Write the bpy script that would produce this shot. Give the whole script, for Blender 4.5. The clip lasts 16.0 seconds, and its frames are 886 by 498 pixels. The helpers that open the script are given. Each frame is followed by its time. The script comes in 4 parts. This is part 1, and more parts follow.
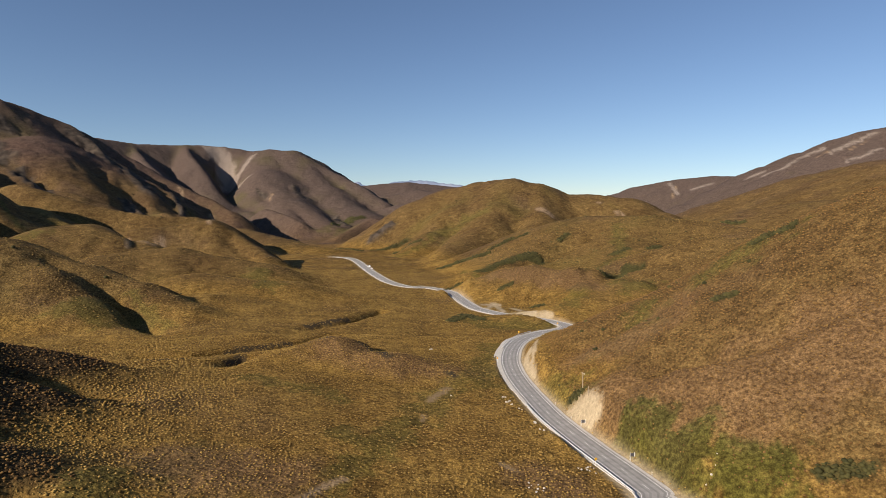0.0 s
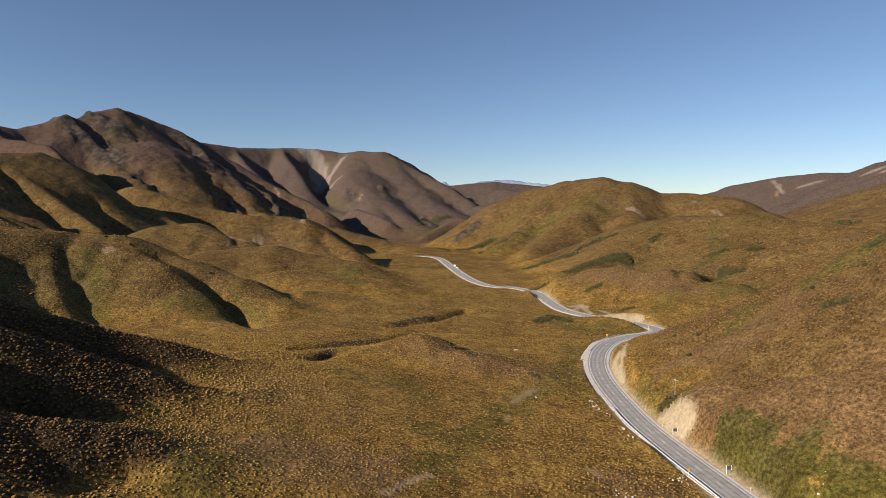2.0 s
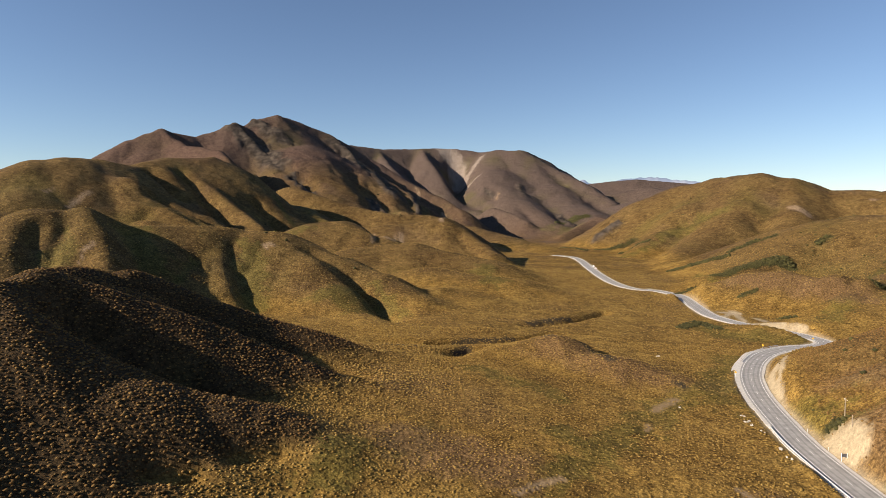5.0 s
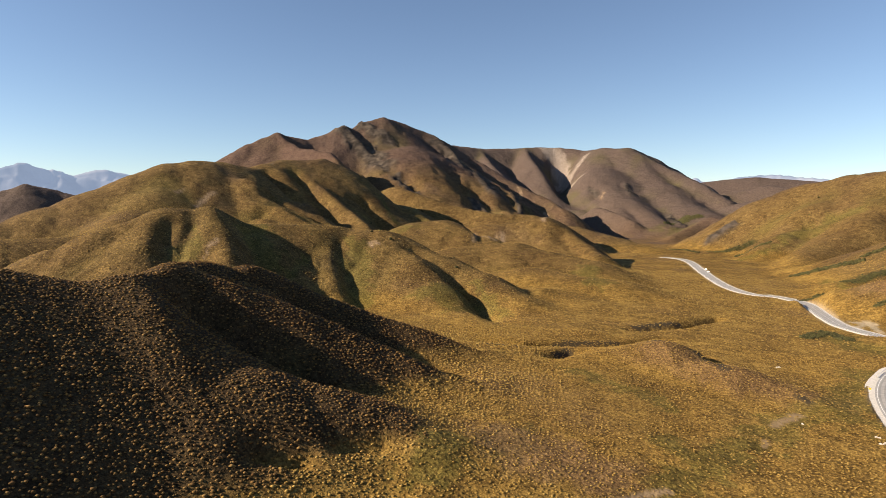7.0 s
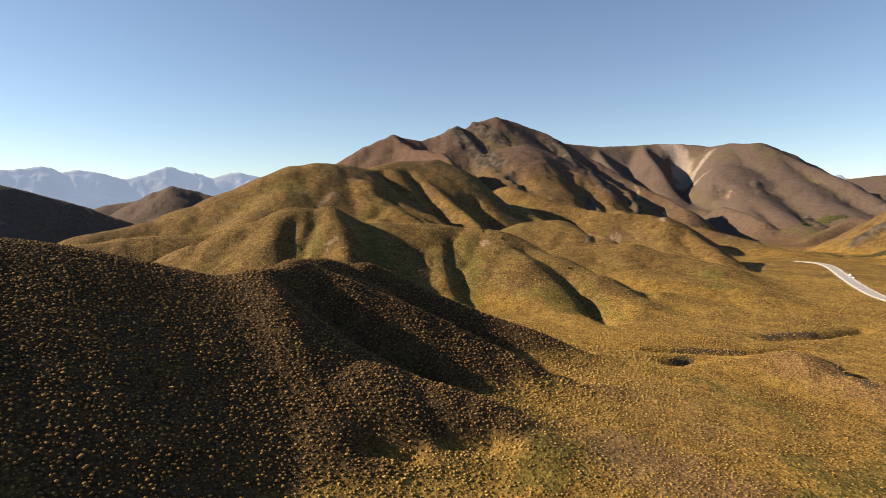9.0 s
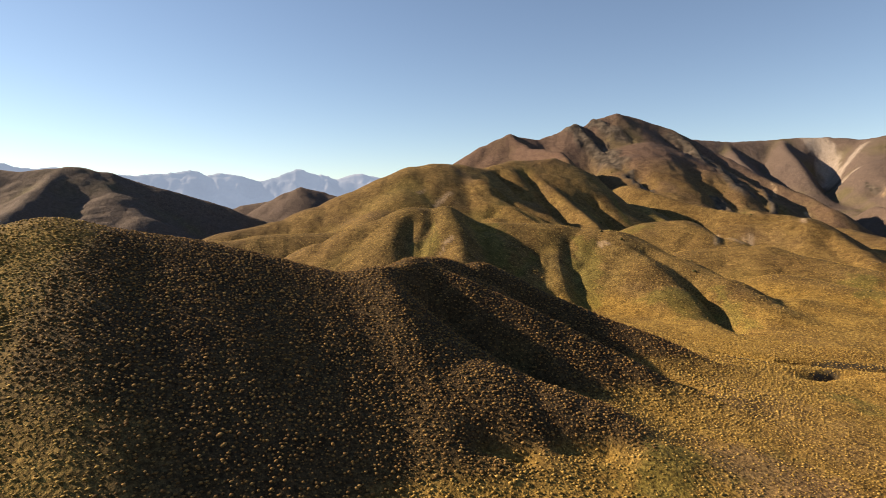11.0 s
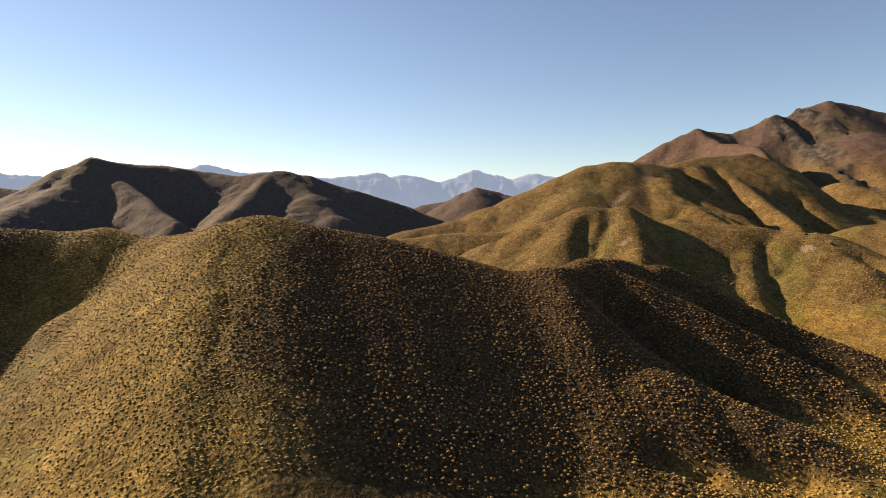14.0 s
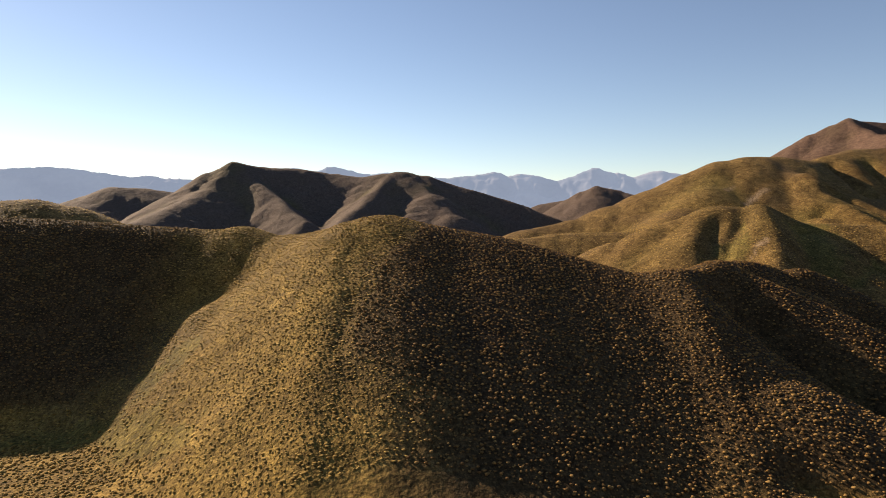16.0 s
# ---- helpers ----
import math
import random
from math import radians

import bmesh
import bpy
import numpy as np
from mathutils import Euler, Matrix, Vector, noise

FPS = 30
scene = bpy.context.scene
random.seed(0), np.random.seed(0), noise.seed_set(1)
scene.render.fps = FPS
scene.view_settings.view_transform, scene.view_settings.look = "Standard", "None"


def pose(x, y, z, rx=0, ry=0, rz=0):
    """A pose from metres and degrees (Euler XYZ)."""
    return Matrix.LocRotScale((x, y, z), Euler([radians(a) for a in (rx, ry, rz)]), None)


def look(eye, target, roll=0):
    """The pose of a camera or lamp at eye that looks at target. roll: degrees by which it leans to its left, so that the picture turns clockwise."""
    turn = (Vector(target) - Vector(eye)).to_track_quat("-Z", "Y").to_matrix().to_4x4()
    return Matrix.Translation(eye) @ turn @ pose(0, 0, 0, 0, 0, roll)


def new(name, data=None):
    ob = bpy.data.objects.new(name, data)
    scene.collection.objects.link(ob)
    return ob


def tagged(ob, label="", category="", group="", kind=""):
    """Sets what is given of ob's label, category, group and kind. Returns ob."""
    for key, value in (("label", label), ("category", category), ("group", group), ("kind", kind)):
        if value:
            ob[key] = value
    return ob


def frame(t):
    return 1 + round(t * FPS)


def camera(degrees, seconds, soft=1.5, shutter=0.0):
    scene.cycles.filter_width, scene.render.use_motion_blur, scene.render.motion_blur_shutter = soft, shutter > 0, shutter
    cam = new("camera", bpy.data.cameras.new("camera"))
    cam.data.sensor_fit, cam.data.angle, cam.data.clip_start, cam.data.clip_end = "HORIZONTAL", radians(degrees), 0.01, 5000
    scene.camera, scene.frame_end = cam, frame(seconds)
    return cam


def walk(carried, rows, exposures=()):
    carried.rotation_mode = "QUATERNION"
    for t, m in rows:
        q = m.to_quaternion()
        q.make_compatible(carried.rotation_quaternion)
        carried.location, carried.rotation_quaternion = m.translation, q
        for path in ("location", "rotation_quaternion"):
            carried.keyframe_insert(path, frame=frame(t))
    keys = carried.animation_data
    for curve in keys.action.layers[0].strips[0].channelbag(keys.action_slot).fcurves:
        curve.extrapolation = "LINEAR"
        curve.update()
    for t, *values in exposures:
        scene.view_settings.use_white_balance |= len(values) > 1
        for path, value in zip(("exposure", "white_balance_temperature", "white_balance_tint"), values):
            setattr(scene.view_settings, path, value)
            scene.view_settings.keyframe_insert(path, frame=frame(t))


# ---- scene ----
cam = camera(71.89, 16.0, soft=0.65)
EYE = 72.0
# seconds, yaw to the left, pitch, lean: a hovering drone that turns where it is
TURNS = [
    (0, 1.52, -3.66, 0.01),
    (0.5, 3.24, -3.67, 0.07),
    (1, 5.25, -3.67, 0.06),
    (1.5, 7.36, -3.67, 0.09),
    (2, 9.54, -3.68, 0.08),
    (2.5, 11.64, -3.68, 0.09),
    (3, 13.71, -3.70, 0.10),
    (3.5, 15.77, -3.72, 0.07),
    (4, 17.89, -3.74, 0.07),
    (6.5, 29.32, -3.82, -0.02),
    (7, 31.79, -3.82, -0.02),
    (7.5, 34.36, -3.83, -0.01),
    (8, 36.99, -3.84, -0.00),
    (8.5, 39.61, -3.84, 0.02),
    (9, 42.21, -3.85, 0.01),
    (11.5, 55.69, -3.87, 0.04),
    (12, 58.36, -3.86, 0.02),
    (12.5, 61.04, -3.84, -0.03),
    (13, 63.79, -3.85, -0.02),
    (13.5, 66.48, -3.87, -0.00),
    (14, 69.18, -3.89, -0.03),
    (14.5, 71.84, -3.90, 0.05),
    (15, 74.55, -3.90, 0.10),
    (15.5, 77.31, -3.91, 0.18),
    (16, 80.07, -3.94, 0.16),
]
walk(cam, [(t, pose(0, 0, EYE, 90 + pitch, lean, yaw)) for t, yaw, pitch, lean in TURNS],
     exposures=[(0, 0.42, 6750, 14), (4, 0.57, 6850, 14), (7, 1.0, 7400, 13.5), (9, 1.1, 7800, 13.5), (12.5, 1.15, 8250, 15), (16, 1.0, 8250, 17)])

# ---- sky and sun ----
SUN_AZ, SUN_EL = radians(-130.0), radians(25.0)
world = bpy.data.worlds.new("sky")
scene.world = world
world.use_nodes = True
wn, wl = world.node_tree.nodes, world.node_tree.links
wn.clear()
sky = wn.new("ShaderNodeTexSky")
sky.sky_type, sky.sun_disc = "NISHITA", False
sky.sun_elevation, sky.sun_rotation = SUN_EL, SUN_AZ
sky.altitude, sky.air_density, sky.dust_density, sky.ozone_density = 2200, 1.05, 0.32, 3.4
back = wn.new("ShaderNodeBackground")
back.inputs["Strength"].default_value = 0.078
wout = wn.new("ShaderNodeOutputWorld")
tone = wn.new("ShaderNodeHueSaturation")
tone.inputs["Hue"].default_value, tone.inputs["Saturation"].default_value = 0.5, 1.0
wl.new(sky.outputs[0], tone.inputs["Color"])
wl.new(tone.outputs[0], back.inputs[0])
wl.new(back.outputs[0], wout.inputs[0])
sun = new("sun", bpy.data.lights.new("sun", "SUN"))
sun.data.energy, sun.data.angle, sun.data.color = 5.2, radians(0.5), (1.0, 0.9, 0.76)
to_sun = Vector((math.sin(SUN_AZ) * math.cos(SUN_EL), math.cos(SUN_AZ) * math.cos(SUN_EL), math.sin(SUN_EL)))
sun.matrix_world = look(to_sun * 100, (0, 0, 0))


# ---- terrain arithmetic ----
def lattice(ix, iy, seed):
    n = (ix * 374761393 + iy * 668265263 + seed * 974634541) & 0x7FFFFFFF
    n = ((n ^ (n >> 13)) * 1274126177) & 0x7FFFFFFF
    return ((n ^ (n >> 16)) & 0xFFFF) / 65535.0 * (2 * math.pi)


def gnoise(x, y, size, seed):
    """Gradient noise of about -1 to 1, with features of that size in metres."""
    x, y = x / size, y / size
    ix, iy = np.floor(x).astype(np.int64), np.floor(y).astype(np.int64)
    fx, fy = x - ix, y - iy
    u, v = fx * fx * fx * (fx * (fx * 6 - 15) + 10), fy * fy * fy * (fy * (fy * 6 - 15) + 10)

    def corner(dx, dy):
        a = lattice(ix + dx, iy + dy, seed)
        return np.cos(a) * (fx - dx) + np.sin(a) * (fy - dy)

    low = corner(0, 0) * (1 - u) + corner(1, 0) * u
    high = corner(0, 1) * (1 - u) + corner(1, 1) * u
    return (low * (1 - v) + high * v) * 1.5


def fbm(x, y, size, seed, octaves=4, ridged=False):
    total, amp = 0, 1.0
    for i in range(octaves):
        n = gnoise(x, y, size / 2 ** i, seed + 31 * i)
        total = total + amp * ((1 - 2 * np.abs(n)) if ridged else n)
        amp *= 0.5
    return total / 1.9


def fbm_pair(u, v, size):
    """Ravines that run down a flank: 0 on the ribs, 1 in the beds."""
    n = np.abs(gnoise(u, v, size, 91)) + 0.5 * np.abs(gnoise(u, v, size * 0.45, 92))
    return np.clip(1 - 1.6 * n, 0, 1) ** 1.5


def step(a, b, x):
    t = np.clip((x - a) / (b - a), 0, 1)
    return t * t * (3 - 2 * t)


def along(points, x, y):
    """For each place: the distance to a line of points in plan, and the line's height there."""
    best, height = np.full(x.shape, 1e9), np.zeros(x.shape)
    for a, b in zip(points[:-1], points[1:]):
        dx, dy = b[0] - a[0], b[1] - a[1]
        t = np.clip(((x - a[0]) * dx + (y - a[1]) * dy) / (dx * dx + dy * dy + 1e-9), 0, 1)
        d = np.hypot(x - a[0] - t * dx, y - a[1] - t * dy)
        near = d < best
        best = np.where(near, d, best)
        height = np.where(near, a[2] + t * (b[2] - a[2]), height)
    return best, height


RIDGES, GULLIES = [], []


def ridge(name, slope, rounding, crest, fall=None):
    """A crest line with its heights, the slope of its flanks, and the way one flank falls where that is not square to the crest."""
    RIDGES.append((slope, rounding, crest, fall))


def gully(depth, width, line):
    """A ravine carved into a flank; with no depth given, each point of the line holds its own."""
    GULLIES.append((line, depth, width))


def spline(points, step_length):
    """A smooth line through points, at even steps."""
    p = np.array(points, float)
    p = np.vstack([2 * p[0] - p[1], p, 2 * p[-1] - p[-2]])
    out = []
    for i in range(1, len(p) - 2):
        n = max(2, int(np.linalg.norm(p[i + 1] - p[i]) / step_length))
        for t in np.arange(n) / n:
            out.append(0.5 * (2 * p[i] + (p[i + 1] - p[i - 1]) * t + (2 * p[i - 1] - 5 * p[i] + 4 * p[i + 1] - p[i + 2]) * t * t
                              + (3 * p[i] - p[i - 1] - 3 * p[i + 1] + p[i + 2]) * t ** 3))
    out.append(p[-2])
    return np.array(out)


ridge("near_hill", 0.52, 8, [(-232, 6, 65), (-232, 11, 66), (-230, 18, 67), (-228, 26, 67), (-224, 42, 64), (-218, 59, 61), (-208, 81, 55), (-199, 94, 51), (-191, 106, 48), (-188, 112, 48)], fall=(0.995, -0.1))
ridge("near_saddle", 0.78, 10, [(-296, -187, 70), (-292, -142, 68), (-291, -120, 67), (-292, -86, 64), (-290, -57, 62), (-287, -39, 63), (-275, -23, 61)])
ridge("near_link", 0.90, 14, [(-287, -39, 63), (-277, -23, 61), (-260, -8, 62), (-242, 5, 65), (-231, 16, 67)])
ridge("near_nose", 1.00, 22, [(-231, 16, 67), (-209, 11, 53), (-187, 0, 39), (-169, -9, 27), (-154, -15, 17), (-146, -20, 11)])
ridge("near_spur_b", 0.62, 6, [(-186, 115, 52), (-190, 124, 51), (-193, 132, 52), (-187, 139, 49), (-181, 145, 46), (-174, 152, 41), (-165, 158, 37), (-159, 164, 33), (-150, 169, 29), (-140, 175, 24), (-130, 178, 21), (-121, 183, 16), (-111, 186, 13), (-100, 191, 8)], fall=(0.95, -0.31))
ridge("near_spur_c", 0.62, 6, [(-195, 133, 52), (-201, 142, 52), (-203, 154, 52), (-203, 163, 52), (-201, 171, 50), (-197, 179, 46), (-191, 187, 41), (-184, 193, 36), (-176, 199, 32), (-164, 208, 26), (-151, 215, 22), (-138, 222, 17), (-126, 226, 12), (-119, 229, 9)], fall=(0.95, -0.31))
ridge("left_back", 0.60, 15, [(-381, -240, 78), (-396, -192, 76), (-398, -175, 77), (-400, -158, 73), (-398, -136, 63)])
ridge("left_spur", 0.62, 6, [(-330, -186, 64), (-285, -140, 43), (-245, -101, 26), (-221, -77, 18), (-204, -63, 14)], fall=(0.98, 0.2))
ridge("hill_two", 0.62, 14, [(-441, 161, 27), (-438, 184, 33), (-432, 209, 45), (-421, 241, 59), (-406, 275, 71), (-390, 297, 73), (-380, 325, 61), (-364, 357, 59), (-338, 382, 57), (-313, 396, 54), (-283, 402, 43), (-254, 407, 35), (-216, 401, 24), (-177, 387, 12), (-143, 374, 0), (-106, 322, 4)])
ridge("two_spur_a", 0.78, 6, [(-387, 297, 73), (-355, 284, 58), (-332, 266, 46), (-309, 246, 34)])
ridge("two_spur_b", 0.70, 8, [(-350, 369, 57), (-316, 350, 41), (-288, 322, 24), (-265, 306, 12), (-239, 296, 2)])
ridge("two_nose", 0.66, 24, [(-301, 403, 52), (-264, 389, 38), (-232, 364, 21), (-195, 336, 5), (-136, 277, 4)])
ridge("two_left", 0.62, 15, [(-404, 274, 71), (-382, 247, 54), (-359, 228, 39)])
ridge("hill_three", 0.62, 30, [(-684, 226, 46), (-685, 281, 56), (-683, 333, 73), (-676, 389, 95), (-675, 430, 113), (-670, 456, 124), (-661, 485, 130), (-659, 521, 130), (-660, 567, 126), (-674, 641, 142), (-654, 703, 145)])
ridge("three_spur_a", 0.92, 8, [(-657, 520, 127), (-616, 495, 107), (-577, 495, 106), (-541, 497, 96), (-494, 503, 79), (-443, 502, 59), (-406, 495, 51)])
ridge("three_spur_b", 0.95, 7, [(-585, 485, 98), (-539, 470, 81), (-504, 471, 79), (-470, 470, 68), (-436, 468, 56)])
ridge("three_spur_c", 0.62, 22, [(-668, 455, 123), (-618, 406, 93), (-588, 361, 70), (-555, 319, 56)])
ridge("three_spur_d", 0.85, 8, [(-674, 641, 141), (-616, 628, 118), (-529, 600, 78), (-469, 572, 54)])
ridge("three_low", 0.50, 20, [(-576, 168, 39), (-572, 212, 45), (-554, 278, 47), (-540, 343, 50)])
ridge("left_low", 0.47, 25, [(-792, 310, 46), (-792, 361, 56), (-779, 409, 63), (-751, 458, 58), (-704, 494, 50)])
ridge("peak", 0.78, 8, [(-1093, 842, 165), (-1061, 913, 210), (-1029, 964, 237), (-1015, 993, 230), (-1003, 1033, 228), (-985, 1071, 243), (-966, 1108, 264), (-959, 1134, 261), (-951, 1166, 279), (-922, 1209, 294), (-898, 1239, 282), (-840, 1291, 256), (-782, 1304, 223), (-702, 1303, 179), (-620, 1289, 136), (-537, 1260, 100), (-456, 1218, 68)])
ridge("peak_rib_a", 1.10, 4, [(-966, 1108, 264), (-887, 1083, 216), (-819, 1048, 179), (-759, 1018, 152)])
ridge("peak_rib_b", 0.95, 6, [(-1027, 966, 236), (-932, 935, 197), (-836, 916, 181), (-780, 885, 156), (-683, 849, 111), (-597, 815, 73)])
ridge("peak_rib_c", 0.60, 70, [(-908, 1219, 284), (-818, 1161, 213), (-725, 1091, 143), (-632, 1032, 93), (-549, 976, 67)])
ridge("peak_rib_d", 1.05, 4, [(-834, 1295, 253), (-751, 1252, 197), (-659, 1224, 147), (-588, 1193, 113), (-516, 1139, 76)])
ridge("peak_rib_e", 0.95, 6, [(-783, 1279, 219), (-662, 1177, 132), (-563, 1093, 88), (-458, 1000, 51)])
ridge("peak_spur_f", 0.90, 8, [(-650, 706, 144), (-609, 742, 106), (-550, 750, 75), (-462, 725, 51), (-432, 720, 54)])
ridge("peak_spur_g", 0.62, 8, [(-716, 874, 143), (-589, 869, 95), (-498, 867, 71), (-432, 857, 62), (-368, 887, 62)])
ridge("mound_a", 0.56, 20, [(-424, 557, 42), (-404, 596, 56), (-379, 612, 58), (-338, 601, 46), (-292, 581, 32)])
ridge("mound_b", 0.85, 12, [(-392, 697, 49), (-347, 721, 52), (-307, 739, 59), (-280, 728, 52), (-240, 700, 35), (-210, 668, 24)])
ridge("mound_c", 0.47, 22, [(-319, 532, 31), (-293, 557, 34), (-270, 569, 37), (-229, 566, 29), (-186, 560, 23), (-178, 667, 4)])
ridge("mound_d", 0.38, 20, [(-251, 478, 11), (-218, 500, 19), (-177, 489, 15), (-140, 490, 14), (-93, 477, 4)])
ridge("mound_e", 0.38, 15, [(-220, 438, 3), (-180, 434, 11), (-135, 419, 4)])
ridge("foot_f", 0.34, 25, [(-403, 1077, 40), (-298, 1007, 24), (-226, 974, 12), (-192, 1018, 4)])
ridge("tump", 0.42, 6, [(-90, 257, 5), (-73, 273, 9), (-59, 281, 13), (-44, 272, 8), (-28, 269, 8), (-10, 264, 4), (2, 249, 2)])
ridge("scree_mountain", 0.85, 25, [(-1274, 1975, 323), (-1217, 2068, 312), (-1151, 2163, 306), (-1074, 2257, 310), (-949, 2313, 320), (-902, 2332, 319), (-809, 2344, 297), (-706, 2294, 296), (-613, 2269, 289), (-552, 2233, 261), (-424, 2159, 195), (-331, 2074, 148), (-244, 1985, 97)])
ridge("scree_spur_a", 0.78, 8, [(-1013, 2264, 311), (-888, 2067, 229), (-742, 1911, 155), (-575, 1706, 91), (-369, 1454, 41)])
ridge("scree_spur_b", 0.52, 60, [(-706, 2294, 296), (-666, 2097, 211), (-552, 1902, 128), (-427, 1687, 67), (-308, 1488, 33)])
ridge("scree_spur_c", 0.52, 50, [(-613, 2269, 289), (-442, 2053, 151), (-334, 1870, 84), (-261, 1730, 59)])
ridge("scree_spur_d", 0.75, 8, [(-1167, 2154, 304), (-970, 1919, 200), (-739, 1641, 105), (-539, 1400, 55), (-406, 1235, 28)])
ridge("far_centre_a", 0.50, 60, [(-821, 3505, 143), (-552, 3456, 205), (-426, 3474, 219), (-298, 3487, 229), (-138, 3497, 213), (55, 3500, 193), (280, 3489, 158)])
ridge("far_centre_b", 0.50, 50, [(-434, 2564, 88), (-293, 2583, 133), (-174, 2594, 157), (-52, 2499, 134), (82, 2399, 87)])
ridge("far_centre_c", 0.50, 40, [(-249, 1884, 66), (-180, 1891, 89), (-107, 1847, 97), (-21, 1750, 91), (70, 1598, 60)])
ridge("far_centre_d", 0.60, 12, [(-264, 1273, 9), (-234, 1380, 33), (-203, 1436, 53), (-160, 1411, 42), (-111, 1295, 8)])
ridge("dome", 0.66, 40, [(-130, 1143, 16), (-90, 1177, 63), (-58, 1189, 94), (-14, 1190, 112), (40, 1179, 124), (97, 1146, 129), (142, 1131, 119), (191, 1114, 99), (240, 1104, 98), (291, 1071, 91), (327, 1029, 69), (374, 981, 47)])
ridge("dome_spur_a", 0.75, 30, [(97, 1146, 128), (65, 1048, 83), (43, 979, 56), (6, 900, 28), (-30, 762, 4)])
ridge("dome_spur_b", 0.75, 25, [(40, 1179, 124), (-3, 1080, 79), (-49, 999, 37), (-80, 927, 9)])
ridge("dome_spur_c", 0.75, 25, [(150, 1110, 109), (135, 1001, 69), (115, 913, 40)])
ridge("mid_hill", 0.50, 35, [(-50, 738, -4), (12, 760, 14), (61, 758, 33), (101, 743, 50), (132, 728, 60), (161, 712, 65), (206, 669, 64), (252, 631, 60), (282, 597, 54), (321, 554, 48)])
ridge("mid_spur_a", 0.56, 20, [(144, 721, 62), (89, 654, 37), (49, 608, 22), (20, 590, 13)])
ridge("mid_spur_b", 0.50, 30, [(206, 669, 64), (173, 595, 40), (136, 553, 25)])
ridge("road_hill", 0.56, 12, [(-6, 522, 4), (13, 520, 13), (42, 518, 22), (63, 511, 26), (82, 498, 23), (100, 490, 29), (111, 477, 21), (132, 451, 17)])
ridge("road_hill_b", 0.47, 22, [(107, 509, 16), (143, 521, 27), (176, 521, 39), (208, 509, 50), (233, 476, 48), (261, 450, 52)])
ridge("road_nose", 0.50, 20, [(128, 452, 19), (98, 429, 11), (71, 409, 6), (43, 398, 4)])
ridge("right_hill", 0.78, 12, [(182, 188, 96), (166, 208, 89), (152, 223, 80), (145, 233, 75), (136, 242, 69), (123, 256, 57)])
ridge("right_hill_b", 0.52, 10, [(123, 256, 57), (113, 269, 44), (104, 284, 34), (94, 301, 24), (75, 325, 12), (60, 342, 4)])
ridge("right_face_b", 0.50, 10, [(93, 299, 24), (70, 281, 16), (51, 265, 8), (41, 255, 4)])
ridge("right_spur", 0.80, 4, [(129, 160, 57), (114, 165, 47), (90, 170, 34), (70, 185, 25), (53, 208, 15), (41, 222, 6)])
ridge("right_back_a", 0.40, 30, [(313, 801, 48), (343, 788, 60), (373, 764, 73), (415, 719, 82), (451, 661, 85), (487, 609, 89)])
ridge("right_back_b", 0.42, 40, [(408, 1182, 58), (454, 1165, 72), (498, 1146, 89), (540, 1105, 104), (592, 1044, 130), (647, 951, 147), (707, 843, 160)])
ridge("far_right_a", 0.50, 40, [(591, 2839, 89), (689, 2817, 138), (807, 2786, 178), (948, 2688, 203), (1054, 2594, 212), (1111, 2461, 203), (1222, 2295, 169)])
ridge("far_right_b", 0.55, 30, [(716, 1974, 89), (826, 1985, 129), (905, 2005, 173), (963, 1978, 207), (1058, 1929, 249), (1133, 1886, 285), (1192, 1849, 304), (1235, 1821, 310), (1387, 1577, 327)])
ridge("dark_hill", 0.62, 8, [(-1265, -472, 17), (-1347, -383, 60), (-1385, -313, 100), (-1414, -272, 148), (-1433, -221, 171), (-1442, -155, 162), (-1448, -80, 159), (-1430, 9, 146), (-1399, 59, 138), (-1376, 102, 145), (-1363, 138, 148), (-1344, 205, 138), (-1303, 311, 102), (-1258, 399, 72), (-1212, 471, 38)])
ridge("dark_spur_a", 0.70, 10, [(-1436, -203, 168), (-1350, -163, 123), (-1265, -115, 89), (-1129, -55, 47)])
ridge("dark_spur_b", 0.60, 25, [(-1433, -221, 170), (-1326, -256, 110), (-1212, -305, 70), (-1101, -331, 47)])
ridge("dark_spur_c", 0.66, 12, [(-1369, 133, 148), (-1268, 76, 103), (-1170, 33, 64), (-1080, 5, 40)])
ridge("dark_spur_d", 0.60, 25, [(-1361, 157, 146), (-1255, 192, 97), (-1159, 221, 57)])
ridge("far_left_a", 0.50, 30, [(-1738, -768, 41), (-1809, -728, 76), (-1880, -682, 109), (-1899, -628, 132), (-1924, -545, 127), (-1951, -441, 111)])
ridge("far_left_b", 0.60, 12, [(-2192, 696, 11), (-2237, 868, 91), (-2214, 927, 128), (-2193, 974, 149), (-2158, 1049, 131), (-2073, 1107, 104), (-1982, 1167, 53)])
ridge("far_left_c", 0.50, 30, [(-2595, 747, 26), (-2645, 919, 82), (-2610, 1013, 100)])
ridge("near_toe", 0.50, 10, [(-147, 115, 29), (-140, 116, 26), (-132, 124, 22), (-124, 129, 20), (-115, 133, 17), (-105, 135, 14), (-92, 135, 11)])

